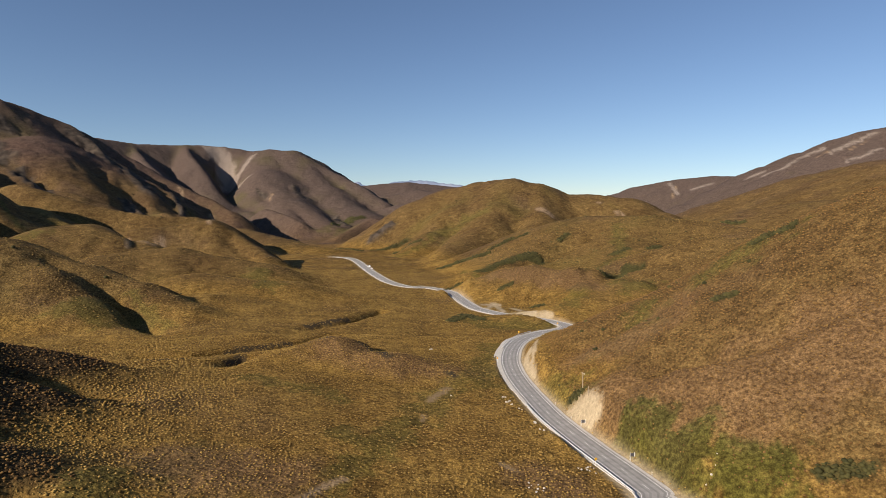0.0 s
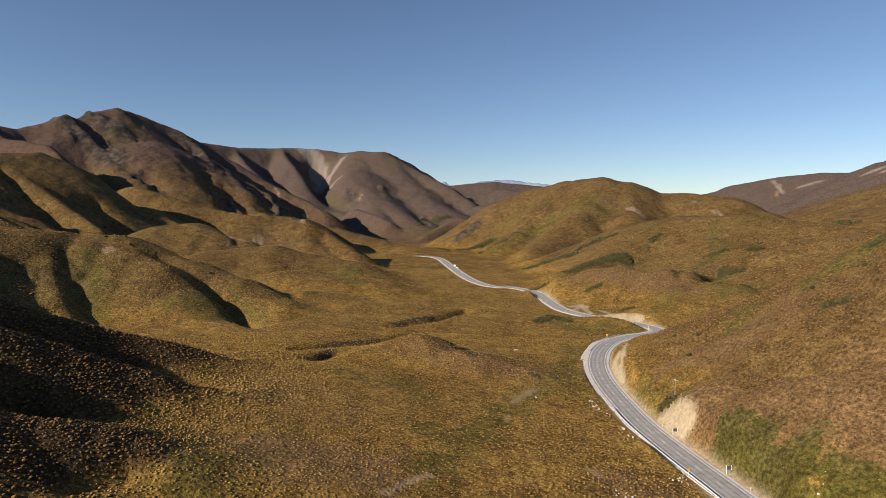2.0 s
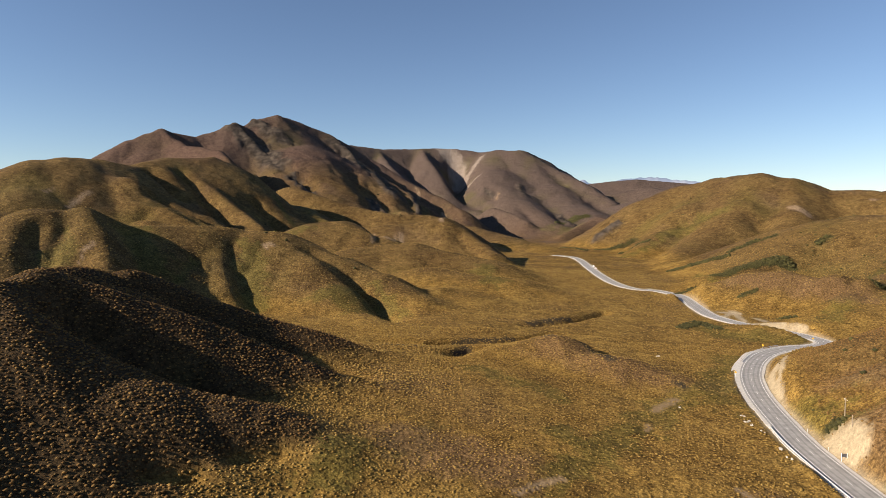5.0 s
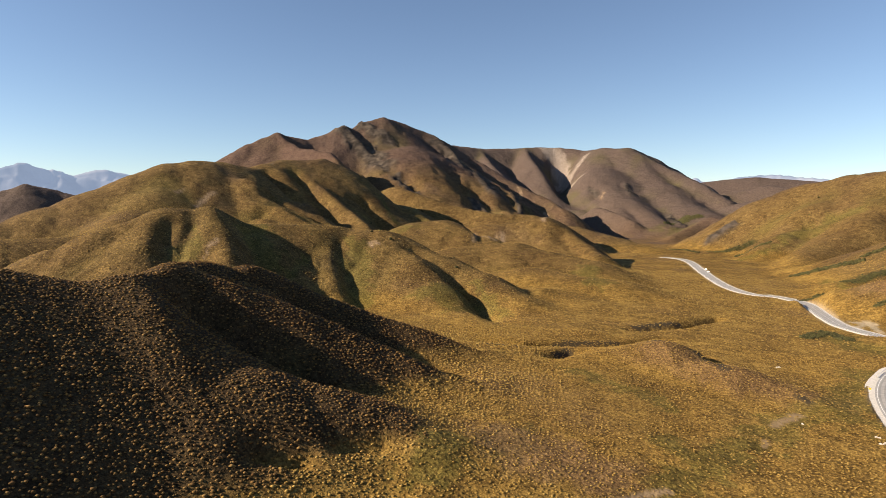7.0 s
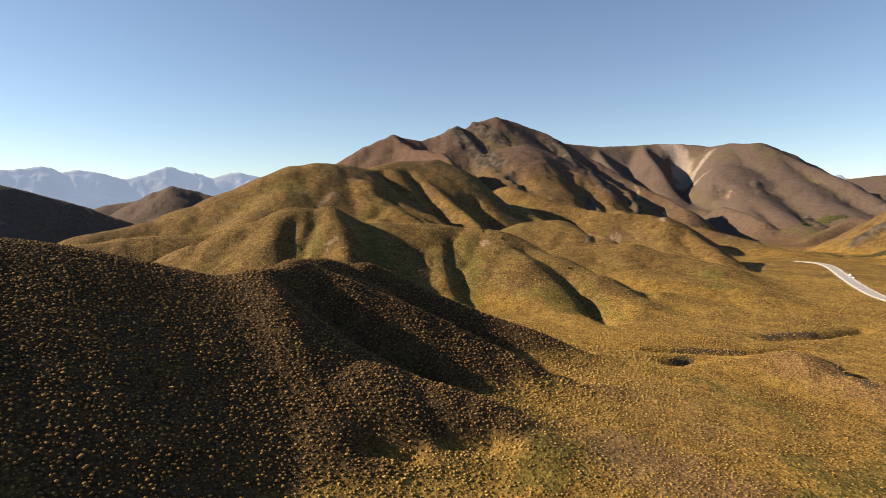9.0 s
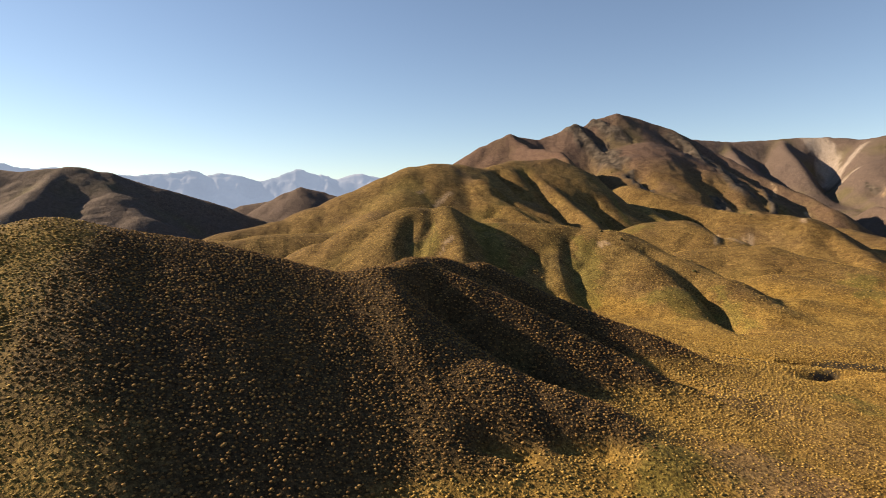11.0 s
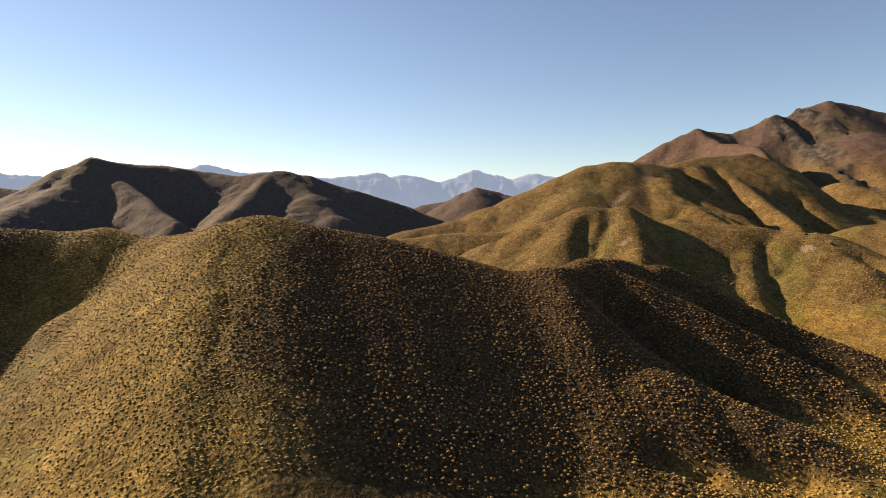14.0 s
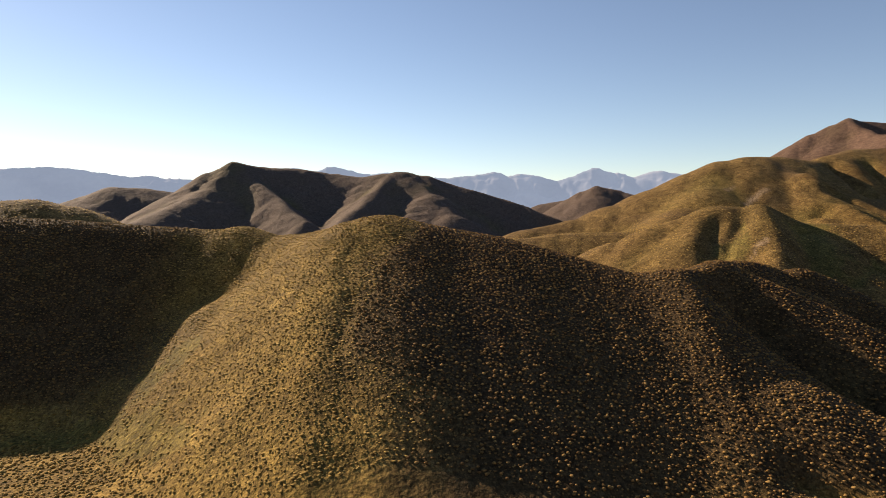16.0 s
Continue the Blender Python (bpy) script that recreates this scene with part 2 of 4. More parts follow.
gully(3, 14, [(-284, -24, 57), (-242, -38, 39), (-221, -42, 28)])
gully(4, 5, [(-173, 123, 39), (-162, 128, 33), (-149, 136, 25), (-137, 142, 20), (-125, 146, 16)])
gully(5, 6, [(-174, 174, 30), (-153, 185, 22), (-134, 190, 14), (-115, 192, 9)])
gully(6, 4, [(-142, 265, 6), (-121, 271, 5), (-106, 286, 4), (-85, 302, 4), (-70, 333, 3)])
gully(5, 4, [(-91, 356, 3), (-71, 383, 3), (-55, 427, 3)])
gully(6, 4, [(-100, 256, 5), (-97, 270, 5)])
gully(4, 4, [(-48, 306, 3), (-33, 283, 3)])
gully(10, 14, [(-367, 310, 59), (-331, 290, 40), (-301, 278, 27)])
gully(2, 7, [(-306, 383, 51), (-291, 343, 39), (-274, 319, 25), (-246, 296, 11)])
gully(4, 7, [(-388, 265, 66), (-362, 241, 50), (-337, 224, 37)])
gully(5, 8, [(-273, 395, 40), (-231, 386, 25), (-198, 365, 12), (-171, 345, 2)])
gully(18, 13, [(-541, 497, 96), (-494, 503, 75), (-443, 502, 57), (-406, 495, 48)])
gully(14, 12, [(-514, 460, 69), (-480, 464, 62), (-454, 466, 54)])
gully(22, 26, [(-747, 848, 154), (-672, 820, 117), (-579, 791, 71)])
gully(9, 9, [(-627, 618, 126), (-564, 595, 97), (-503, 570, 71)])
gully(9, 9, [(-638, 577, 124), (-570, 561, 103)])
gully(10, 9, [(-539, 657, 90), (-473, 633, 65)])
gully(14, 16, [(-860, 1066, 205), (-765, 1026, 150)])
gully(12, 12, [(-728, 1004, 144), (-673, 994, 120)])
gully(10, 10, [(-994, 972, 223), (-940, 969, 201)])
gully(18, 22, [(-684, 1129, 119), (-559, 1039, 62)])
gully(12, 14, [(-273, 715, 49), (-228, 673, 27)])
gully(55, 50, [(-891, 2250, 309), (-801, 2103, 231), (-739, 1944, 147), (-590, 1701, 75)])
gully(0, 8, [(-392, 284, 2.0), (-379, 275, 5.9), (-368, 261, 6.5), (-351, 242, 3.9)])
gully(0, 6, [(-393, 264, 2.0), (-383, 254, 4.5), (-363, 238, 3.9)])
gully(0, 7, [(-327, 386, 2.0), (-321, 364, 5.2), (-302, 343, 5.9), (-280, 326, 5.2), (-258, 312, 3.2)])
gully(0, 7, [(-252, 381, 2.0), (-231, 379, 4.5), (-208, 373, 4.5), (-159, 321, 2.0)])
gully(0, 6, [(-327, 344, 1.3), (-319, 317, 2.6), (-307, 295, 2.0)])
gully(0, 20, [(-881, 1022, 8), (-836, 1021, 24), (-675, 872, 24), (-509, 708, 8)])
gully(0, 11, [(-739, 1006, 5), (-717, 1011, 14), (-658, 966, 5)])
gully(0, 13, [(-628, 1121, 6), (-587, 1091, 16), (-520, 1061, 8)])
gully(0, 11, [(-541, 1162, 4), (-501, 1147, 11), (-367, 881, 4)])
gully(0, 7, [(-495, 828, 3), (-386, 688, 8), (-315, 587, 4)])
gully(0, 24, [(-908, 2300, 6), (-863, 2270, 20), (-823, 2196, 16), (-673, 1922, 6)])
gully(0, 16, [(-655, 1946, 4), (-614, 1902, 14), (-564, 1810, 5)])
gully(0, 18, [(-485, 1756, 4), (-421, 1641, 12), (-355, 1485, 5)])
gully(0, 14, [(-368, 1741, 4), (-329, 1620, 8), (-290, 1485, 3)])
gully(0, 6, [(-523, 582, 3), (-500, 579, 6), (-462, 564, 3)])
gully(0, 12, [(35, 1028, 3), (-17, 1025, 10), (-66, 1011, 10), (-101, 965, 4)])
gully(0, 10, [(-66, 1046, 3), (-96, 1023, 8), (-121, 981, 4)])
gully(0, 8, [(144, 645, 3), (115, 631, 6), (77, 609, 5), (31, 588, 2)])
gully(0, 8, [(123, 574, 3), (98, 474, 6), (74, 465, 5), (49, 453, 2)])
gully(0, 7, [(194, 485, 2), (162, 481, 5), (133, 502, 6), (104, 463, 3)])
gully(0, 7, [(82, 242, 2), (74, 252, 4), (61, 255, 4), (46, 250, 2)])
gully(0, 7, [(98, 176, 2), (83, 184, 4), (70, 195, 4), (54, 195, 2)])
gully(0, 8, [(-180, 118, 3), (-178, 128, 8), (-168, 132, 9), (-156, 136, 8), (-145, 141, 6), (-131, 145, 2)])
gully(0, 7, [(-335, 250, 2.0), (-193, 158, 3.9), (-187, 170, 4.5), (-177, 180, 3.2), (-161, 189, 2.0), (-130, 178, 0.7)])
gully(5, 5, [(-114, 100, 5), (-107, 106, 5)])
gully(3, 4, [(-104, 117, 3), (-97, 125, 3)])

PATCHES = []


def patch(kind, width, line):
    """A streak of another cover along a line."""
    PATCHES.append((kind, width, line))


patch("scree", 30, [(-939, 2300, 312), (-896, 2297, 286), (-858, 2251, 224), (-825, 2165, 157)])
patch("scree", 14, [(-765, 2265, 277), (-775, 2184, 226), (-796, 2138, 165)])
patch("scree", 10, [(-712, 2058, 187), (-764, 2094, 154)])
patch("scar", 3, [(-567, 415, 79), (-577, 442, 91)])
patch("scar", 2, [(-596, 412, 91), (-599, 424, 98)])
patch("scar", 3, [(-312, 600, 41), (-347, 689, 40)])
patch("scar", 2, [(-319, 578, 38), (-375, 685, 44)])
patch("scar", 7, [(132, 1011, 76), (148, 990, 64)])
patch("scar", 4, [(258, 1008, 69), (266, 1003, 68)])
patch("scar", 3, [(238, 1058, 88), (243, 1054, 86)])
patch("scar", 3, [(-502, 1092, 79), (-482, 1052, 67)])
patch("scar", 3, [(-301, 729, 58), (-450, 1115, 58)])
patch("scar", 4, [(-576, 1836, 106), (-579, 1887, 125)])
patch("scar", 2.5, [(-301, 377, 42), (-299, 381, 45)])
patch("scar", 2, [(-347, 264, 47), (-348, 271, 51)])
patch("scar", 5, [(902, 2588, 171), (860, 2499, 124)])
patch("scar", 5, [(767, 2646, 130), (787, 2633, 135)])
patch("scar", 3, [(1014, 1790, 218), (1063, 1793, 243)])
patch("scar", 3, [(1084, 1749, 235), (1159, 1772, 275)])
patch("rock", 20, [(-810, 1265, 238), (-749, 1248, 201), (-642, 1192, 151), (-568, 1128, 117)])
patch("rock", 26, [(-948, 1089, 253), (-909, 1080, 228), (-868, 1080, 201), (-796, 1044, 168)])
patch("rock", 16, [(-941, 1150, 271), (-894, 1144, 252), (-850, 1140, 233)])
patch("rock", 14, [(-736, 1006, 142), (-665, 972, 120)])
patch("rock", 14, [(-589, 1070, 105), (-531, 1008, 77)])
patch("rock", 12, [(-539, 1986, 151), (-489, 1866, 111)])
patch("rock", 14, [(-362, 1753, 51), (-282, 1539, 33)])
patch("rock", 10, [(-640, 1928, 141), (-604, 1896, 123)])
patch("bank", 3, [(-132, 256, 8), (-117, 263, 7), (-108, 291, 3), (-88, 310, 3), (-62, 282, 13)])
patch("bank", 3, [(-92, 365, 2), (-73, 393, 1)])
patch("bank", 3, [(-102, 264, 4), (-100, 274, 4)])
patch("bank", 2.5, [(-46, 285, 9), (-31, 266, 8)])
patch("bank", 2, [(-4, 255, 3), (-2, 251, 2)])
patch("rock", 8, [(-574, 1207, 123), (-503, 1109, 80)])
patch("rock", 12, [(-125, 1100, 52), (-152, 1074, 35)])
patch("bare", 3.0, [(39, 210, 2), (42, 206, 5), (44, 200, 7)])
patch("bare", 3.0, [(39, 207, 1), (42, 201, 3), (44, 197, 4)])
patch("bare", 2.2, [(34, 289, 6), (31, 280, 2), (30, 266, 0), (31, 248, 0)])
patch("bare", 2.5, [(-4, 530, 0), (3, 500, 0), (8, 475, 0)])
patch("bare", 3.5, [(18, 461, 0), (29, 458, 0)])
patch("bare", 3, [(40, 443, 0), (51, 412, 4)])
patch("bare", 2, [(55, 407, 3), (61, 402, 3)])
patch("bare", 3, [(-30, 566, 0), (-25, 564, 0)])
patch("dirt", 1.6, [(-38, 141, 3), (-34, 148, 3), (-30, 153, 3)])
patch("dirt", 2, [(-11, 223, 1), (-5, 238, 1)])
patch("dirt", 1, [(-12, 200, 2), (-12, 206, 2)])
patch("dirt", 1.2, [(12, 167, 1), (15, 163, 1)])
# These streaks keep the sunlit face golden, clear of the painted shade.
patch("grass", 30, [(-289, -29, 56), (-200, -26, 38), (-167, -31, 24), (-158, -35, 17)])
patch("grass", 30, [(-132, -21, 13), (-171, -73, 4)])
patch("heath", 16, [(-55, 276, 12), (-44, 272, 8), (-28, 265, 8), (-13, 262, 4)])
patch("heath", 12, [(47, 203, 12), (56, 188, 16), (64, 178, 21)])
patch("heath", 22, [(69, 170, 22), (88, 161, 29), (105, 157, 39)])
patch("heath", 9, [(52, 247, 15), (67, 234, 23), (77, 225, 30)])
patch("heath", 10, [(21, 158, 1), (27, 152, 0)])
patch("heath", 14, [(-71, 154, 6), (-48, 152, 4)])
patch("heath", 14, [(32, 514, 21), (67, 488, 19), (101, 461, 17)])
patch("heath", 9, [(76, 242, 30), (83, 232, 35)])
patch("green", 7, [(-31, 152, 3), (-21, 182, 2), (-14, 209, 2), (-5, 238, 1), (2, 248, 2)])
patch("green", 6, [(-37, 183, 4), (-26, 179, 3)])
patch("green", 4, [(-46, 220, 4), (-42, 214, 4)])
patch("green", 5, [(-86, 237, 6), (-68, 229, 5), (-49, 223, 4)])
patch("green", 14, [(31, 378, 1), (51, 372, 0)])
patch("green", 12, [(7, 401, 0), (20, 380, 0)])
patch("green", 10, [(21, 325, 0), (13, 287, 0), (9, 245, 1)])
patch("lawn", 7, [(50, 179, 5), (57, 161, 8), (65, 145, 9), (69, 139, 9)])
patch("lawn", 4, [(67, 148, 12), (75, 140, 13)])
patch("lawn", 4, [(56, 157, 2), (59, 147, 4)])
patch("green", 7, [(77, 263, 30), (74, 237, 29)])
patch("green", 7, [(54, 242, 15), (72, 229, 26)])
patch("green", 10, [(34, 233, 0), (42, 214, 7)])
patch("green", 10, [(120, 454, 18), (137, 439, 16)])
patch("green", 9, [(76, 417, 7), (91, 455, 14)])
patch("green", 14, [(106, 241, 53), (112, 241, 57)])
patch("green", 12, [(-377, 322, 59), (-324, 296, 33)])
patch("green", 10, [(-361, 256, 49), (-356, 244, 43)])
patch("green", 8, [(-302, 368, 37), (-264, 315, 7)])
patch("green", 9, [(-299, 351, 30), (-264, 321, 11)])
patch("green", 10, [(-411, 561, 46), (-405, 574, 52)])
patch("green", 16, [(-217, 347, 15), (-189, 360, 0)])
patch("green", 12, [(-177, 533, 16), (-150, 478, 13)])
patch("green", 30, [(-260, 1432, 28), (-302, 1463, 33)])
patch("green", 20, [(7, 1009, 60), (35, 1021, 75)])
patch("green", 14, [(-39, 987, 37), (-12, 1004, 52)])
patch("green", 7, [(-208, -49, 22), (-202, -56, 15)])
patch("green", 8, [(-193, -88, 4), (-189, -65, 6), (-166, -43, 15)])
patch("green", 6, [(-73, 160, 6), (-74, 147, 6)])
patch("green", 8, [(-83, 122, 5), (-83, 139, 6)])
patch("shrub", 6, [(-102, 975, 11), (-65, 966, 25)])
patch("shrub", 6, [(-145, 1022, 13), (-89, 1034, 37)])
patch("shrub", 5, [(-209, 1056, 5), (-162, 1006, 4)])
patch("shrub", 10, [(-314, 1517, 39), (-306, 1713, 52)])
patch("shrub", 5.8, [(21, 591, 13), (37, 600, 19), (67, 617, 25), (81, 616, 21)])
patch("shrub", 4.9, [(38, 709, 27), (58, 716, 37), (77, 712, 44)])
patch("shrub", 5.8, [(-22, 723, 3), (5, 709, 13), (31, 698, 22)])
patch("shrub", 4.9, [(116, 486, 21), (138, 504, 24), (145, 496, 24)])
patch("shrub", 4.2, [(177, 572, 36), (187, 579, 37)])
patch("shrub", 5.6, [(314, 737, 56), (327, 720, 57)])
patch("shrub", 3.0, [(116, 241, 60), (121, 238, 63), (125, 233, 66)])
patch("shrub", 1.7, [(91, 219, 41), (95, 212, 43)])
patch("shrub", 2.7, [(33, 484, 9), (42, 486, 13)])
patch("shrub", 3.9, [(-9, 548, 1), (1, 564, 3)])
patch("shrub", 4.5, [(-6, 394, 0), (5, 415, 0), (14, 398, 0)])
patch("shrub", 3.8, [(107, 653, 40), (117, 662, 46)])
patch("shrub", 5.2, [(52, 613, 23), (76, 623, 27)])
patch("shrub", 4.1, [(143, 571, 31), (157, 575, 36)])
patch("shrub", 18.9, [(-329, 1667, 36), (-278, 1689, 51)])
patch("shrub", 2.0, [(53, 448, 0), (62, 450, 2)])
patch("shrub", 1.5, [(40, 216, 5), (43, 211, 8)])
patch("green", 6.4, [(-94, 899, 3), (-47, 963, 25), (-12, 1028, 47)])
patch("green", 4.4, [(5, 668, 5), (27, 507, 17)])
patch("green", 6.0, [(166, 651, 55), (150, 566, 31), (121, 530, 22)])
patch("green", 3.9, [(141, 454, 18), (114, 431, 13)])
patch("green", 2.8, [(17, 380, 0), (40, 370, 0), (50, 363, 0)])
patch("bare", 2.2, [(0, 509, 0), (11, 460, 0)])
patch("bare", 2.4, [(18, 430, 0), (26, 463, 1), (31, 430, 0)])
patch("bare", 1.9, [(36, 420, 0), (45, 415, 3), (52, 407, 1)])
patch("bare", 2.1, [(-36, 571, 1), (-23, 555, 0)])
patch("bare", 1.1, [(44, 333, 1), (34, 276, 7), (32, 267, 3), (32, 255, 1)])
patch("scree", 6.3, [(898, 2647, 185), (882, 2496, 133)])
patch("scree", 6.2, [(940, 2503, 156), (1014, 2466, 177)])
patch("scree", 7.7, [(904, 1855, 172), (965, 1831, 204), (991, 1835, 216)])
patch("scree", 7.8, [(989, 1847, 217), (1045, 1845, 245), (1073, 1837, 254)])
patch("scree", 7.8, [(1055, 1780, 235), (1123, 1789, 265), (1187, 1792, 292)])
patch("scree", 7.4, [(1050, 1693, 204), (1086, 1680, 218), (1126, 1674, 237)])
patch("scree", 5.8, [(880, 1911, 165), (922, 1893, 186)])
patch("scar", 5.6, [(137, 1011, 74), (149, 997, 65)])
patch("scar", 2.9, [(258, 1017, 68), (267, 1009, 66)])
patch("scar", 3.3, [(-320, 606, 41), (-306, 602, 37), (-342, 695, 39)])
patch("scar", 2.0, [(-575, 431, 82), (-579, 450, 90)])
patch("scar", 2.6, [(-588, 1276, 120), (-566, 1243, 95)])
patch("scar", 3.0, [(-501, 1212, 64), (-486, 1198, 56)])
patch("scar", 1.3, [(-298, 374, 43), (-294, 380, 45)])
patch("scar", 0.8, [(-347, 264, 47), (-339, 253, 38)])
patch("green", 5.4, [(-367, 322, 54), (-320, 296, 32)])
patch("green", 3.0, [(-325, 330, 35), (-307, 297, 24)])
patch("green", 4.5, [(-318, 374, 49), (-291, 346, 25), (-262, 317, 6)])
patch("green", 3.0, [(-379, 276, 59), (-350, 257, 44)])
patch("green", 4.3, [(-548, 708, 91), (-483, 662, 52)])
patch("green", 4.4, [(-181, 528, 15), (-152, 475, 12)])
patch("green", 3.5, [(-212, 387, 19), (-171, 357, 3)])
# Sunlit nose and its foot, left out of the shade painted on the hill.
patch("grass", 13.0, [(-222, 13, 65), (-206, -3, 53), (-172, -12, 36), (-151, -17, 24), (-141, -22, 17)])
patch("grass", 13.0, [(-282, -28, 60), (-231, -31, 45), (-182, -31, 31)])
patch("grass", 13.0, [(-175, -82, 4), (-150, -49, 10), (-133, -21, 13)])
patch("shrub", 1.9, [(80, 134, 14), (85, 132, 15), (88, 130, 16)])

ROAD = spline([(x, y, min(max(-0.035 * (x + 20), 0), 4) + 0.3) for x, y in [(130.0, 30.0), (95.0, 90.0), (52.6, 141.8), (49.6, 152.1), (45.1, 166.5), (40.4, 180.8), (36.2, 194.7), (32.1, 210.3), (28.6, 230.1), (25.7, 249.8), (24.1, 269.2), (24.3, 289.8), (27.3, 312.4), (32.6, 331.5), (39.7, 345.2), (48.1, 355.0), (58.1, 361.9), (66.0, 370.8), (66.2, 380.0), (62.1, 387.5), (54.5, 397.3), (33.7, 413.9), (17.2, 434.6), (9.5, 452.3), (1.1, 489.6), (-8.7, 533.6), (-27.3, 558.4), (-47.3, 560.7), (-67.4, 589.6), (-89.3, 649.1), (-114.0, 730.0), (-134.9, 801.9), (-152.2, 848.5), (-167.2, 868.5), (-186.4, 878.6)]], 4.0)


def floor_height(x, y):
    fan = 6.5 * np.exp(-((x + 120) ** 2 + (y - 190) ** 2) / 90 ** 2)
    return np.clip(-0.035 * (x + 20), 0, 4) + fan + 0.6 * gnoise(x, y, 70, 5) + 0.25 * gnoise(x, y, 22, 6)


def tilted_face(slope, rounding, c, fall, px, py):
    """A broad face that falls one way from a crest, whatever way the crest runs."""
    line = spline(c, 2.0)
    side = (-fall[1], fall[0])
    v = line[:, 0] * side[0] + line[:, 1] * side[1]
    w = line[:, 0] * fall[0] + line[:, 1] * fall[1]
    order = np.argsort(v)
    even = np.arange(v.min(), v.max(), 1.0)
    kernel = np.hanning(15) / np.hanning(15).sum()
    w, z = [np.convolve(np.pad(np.interp(even, v[order], q[order]), 7, mode="edge"), kernel, "valid") for q in (w, line[:, 2])]
    across, down = px * side[0] + py * side[1], px * fall[0] + py * fall[1]
    over = across - np.clip(across, even[0], even[-1])
    du = down - np.interp(across, even, w)
    steeper = 1 + 0.0008 * (np.clip(across, even[0], even[-1]) - even.mean())
    fell = slope * steeper * (np.sqrt(du * du + rounding * rounding) - rounding)
    f = np.interp(across, even, z) - fell - 0.6 * (np.sqrt(over * over + 64) - 8)
    return f, across, np.abs(du), fell


def ground_height(x, y):
    """Height of the ground, and how close each place is to a gully between two flanks (0 to 1)."""
    dist = np.hypot(x, y)
    high = step(250, 1200, dist)
    wx = x + (1.6 + 5 * high) * gnoise(x, y, 45, 11) * 0.5 + 6 * high * gnoise(x, y, 150, 12)
    wy = y + (1.6 + 5 * high) * gnoise(x, y, 45, 13) * 0.5 + 6 * high * gnoise(x, y, 150, 14)
    soft = 4.5 + 0.003 * dist
    base = floor_height(x, y)
    h, second = base.copy(), np.full(x.shape, -50.0)
    run, out, drop = np.zeros(x.shape), np.zeros(x.shape), np.zeros(x.shape)
    for slope, rounding, crest, fall in RIDGES:
        c = np.array(crest, float)
        reach = (c[:, 2].max() + 30) / slope + rounding
        inside = np.where((wx > c[:, 0].min() - reach) & (wx < c[:, 0].max() + reach) & (wy > c[:, 1].min() - reach) & (wy < c[:, 1].max() + reach))[0]
        if not len(inside):
            continue
        px, py = wx[inside], wy[inside]
        f = np.full(px.shape, -99.0)
        u, away, fell = np.zeros(px.shape), np.zeros(px.shape), np.zeros(px.shape)
        length = 900.0 * len(RIDGES) * (c[0, 0] % 7)
        if fall:
            f, u, away, fell = tilted_face(slope, rounding, c, fall, px, py)
            crest = []
        for a, b in zip(crest[:-1], crest[1:]):
            dx, dy = b[0] - a[0], b[1] - a[1]
            t = np.clip(((px - a[0]) * dx + (py - a[1]) * dy) / (dx * dx + dy * dy + 1e-9), 0, 1)
            dd = (px - a[0] - t * dx) ** 2 + (py - a[1] - t * dy) ** 2
            fall_here = slope * (np.sqrt(dd + rounding * rounding) - rounding)
            g = a[2] + t * (b[2] - a[2]) - fall_here
            span = math.hypot(dx, dy)
            better = g > f
            u, away, fell = np.where(better, length + t * span, u), np.where(better, np.sqrt(dd), away), np.where(better, fall_here, fell)
            f = np.maximum(f, g)
            length += span
        old, k = h[inside], soft[inside]
        wins = f > old
        for kept, fresh in ((run, u), (out, away), (drop, fell)):
            kept[inside] = np.where(wins, fresh, kept[inside])
        second[inside] = np.maximum(second[inside], np.minimum(old, f))
        q = np.maximum(k - np.abs(old - f), 0) / k
        h[inside] = np.maximum(old, f) + q * q * k * 0.25
    rise = step(2, 25, h - base)
    middle, distant = step(300, 450, dist), step(800, 1500, dist)
    pitch = 16 + 14 * middle + 6 * distant
    bend = pitch * 0.7 * gnoise(x, y, 2.2 * pitch, 24)
    flutes = fbm_pair(run + bend, out * 0.22, pitch)
    h = h - flutes * (0.4 + 1.4 * middle + 4.4 * distant) * step(0.0, 10 + 30 * high, drop) * rise
    for line, depth, width in GULLIES:
        c = np.array(line, float)
        near = np.where((x > c[:, 0].min() - 3 * width) & (x < c[:, 0].max() + 3 * width) & (y > c[:, 1].min() - 3 * width) & (y < c[:, 1].max() + 3 * width))[0]
        if len(near):
            d, part_depth = along(line, x[near], y[near])
            h[near] -= (depth if depth else part_depth) * np.exp(-1.1 * ((d / width) ** 2 + 0.03) ** 0.7 + 0.09)
    gully = np.exp(-(np.maximum(h - second, 0) / (2.5 + 0.006 * dist)) ** 2) * rise
    h = h + rise * (0.5 * fbm(x, y, 30, 21, 3) * (1 + 2 * high) + high * (2.2 * fbm(wx, wy, 150, 22, 4, True) + 1.1 * fbm(wx, wy, 50, 23, 3, True) - 0.8))
    return h, gully


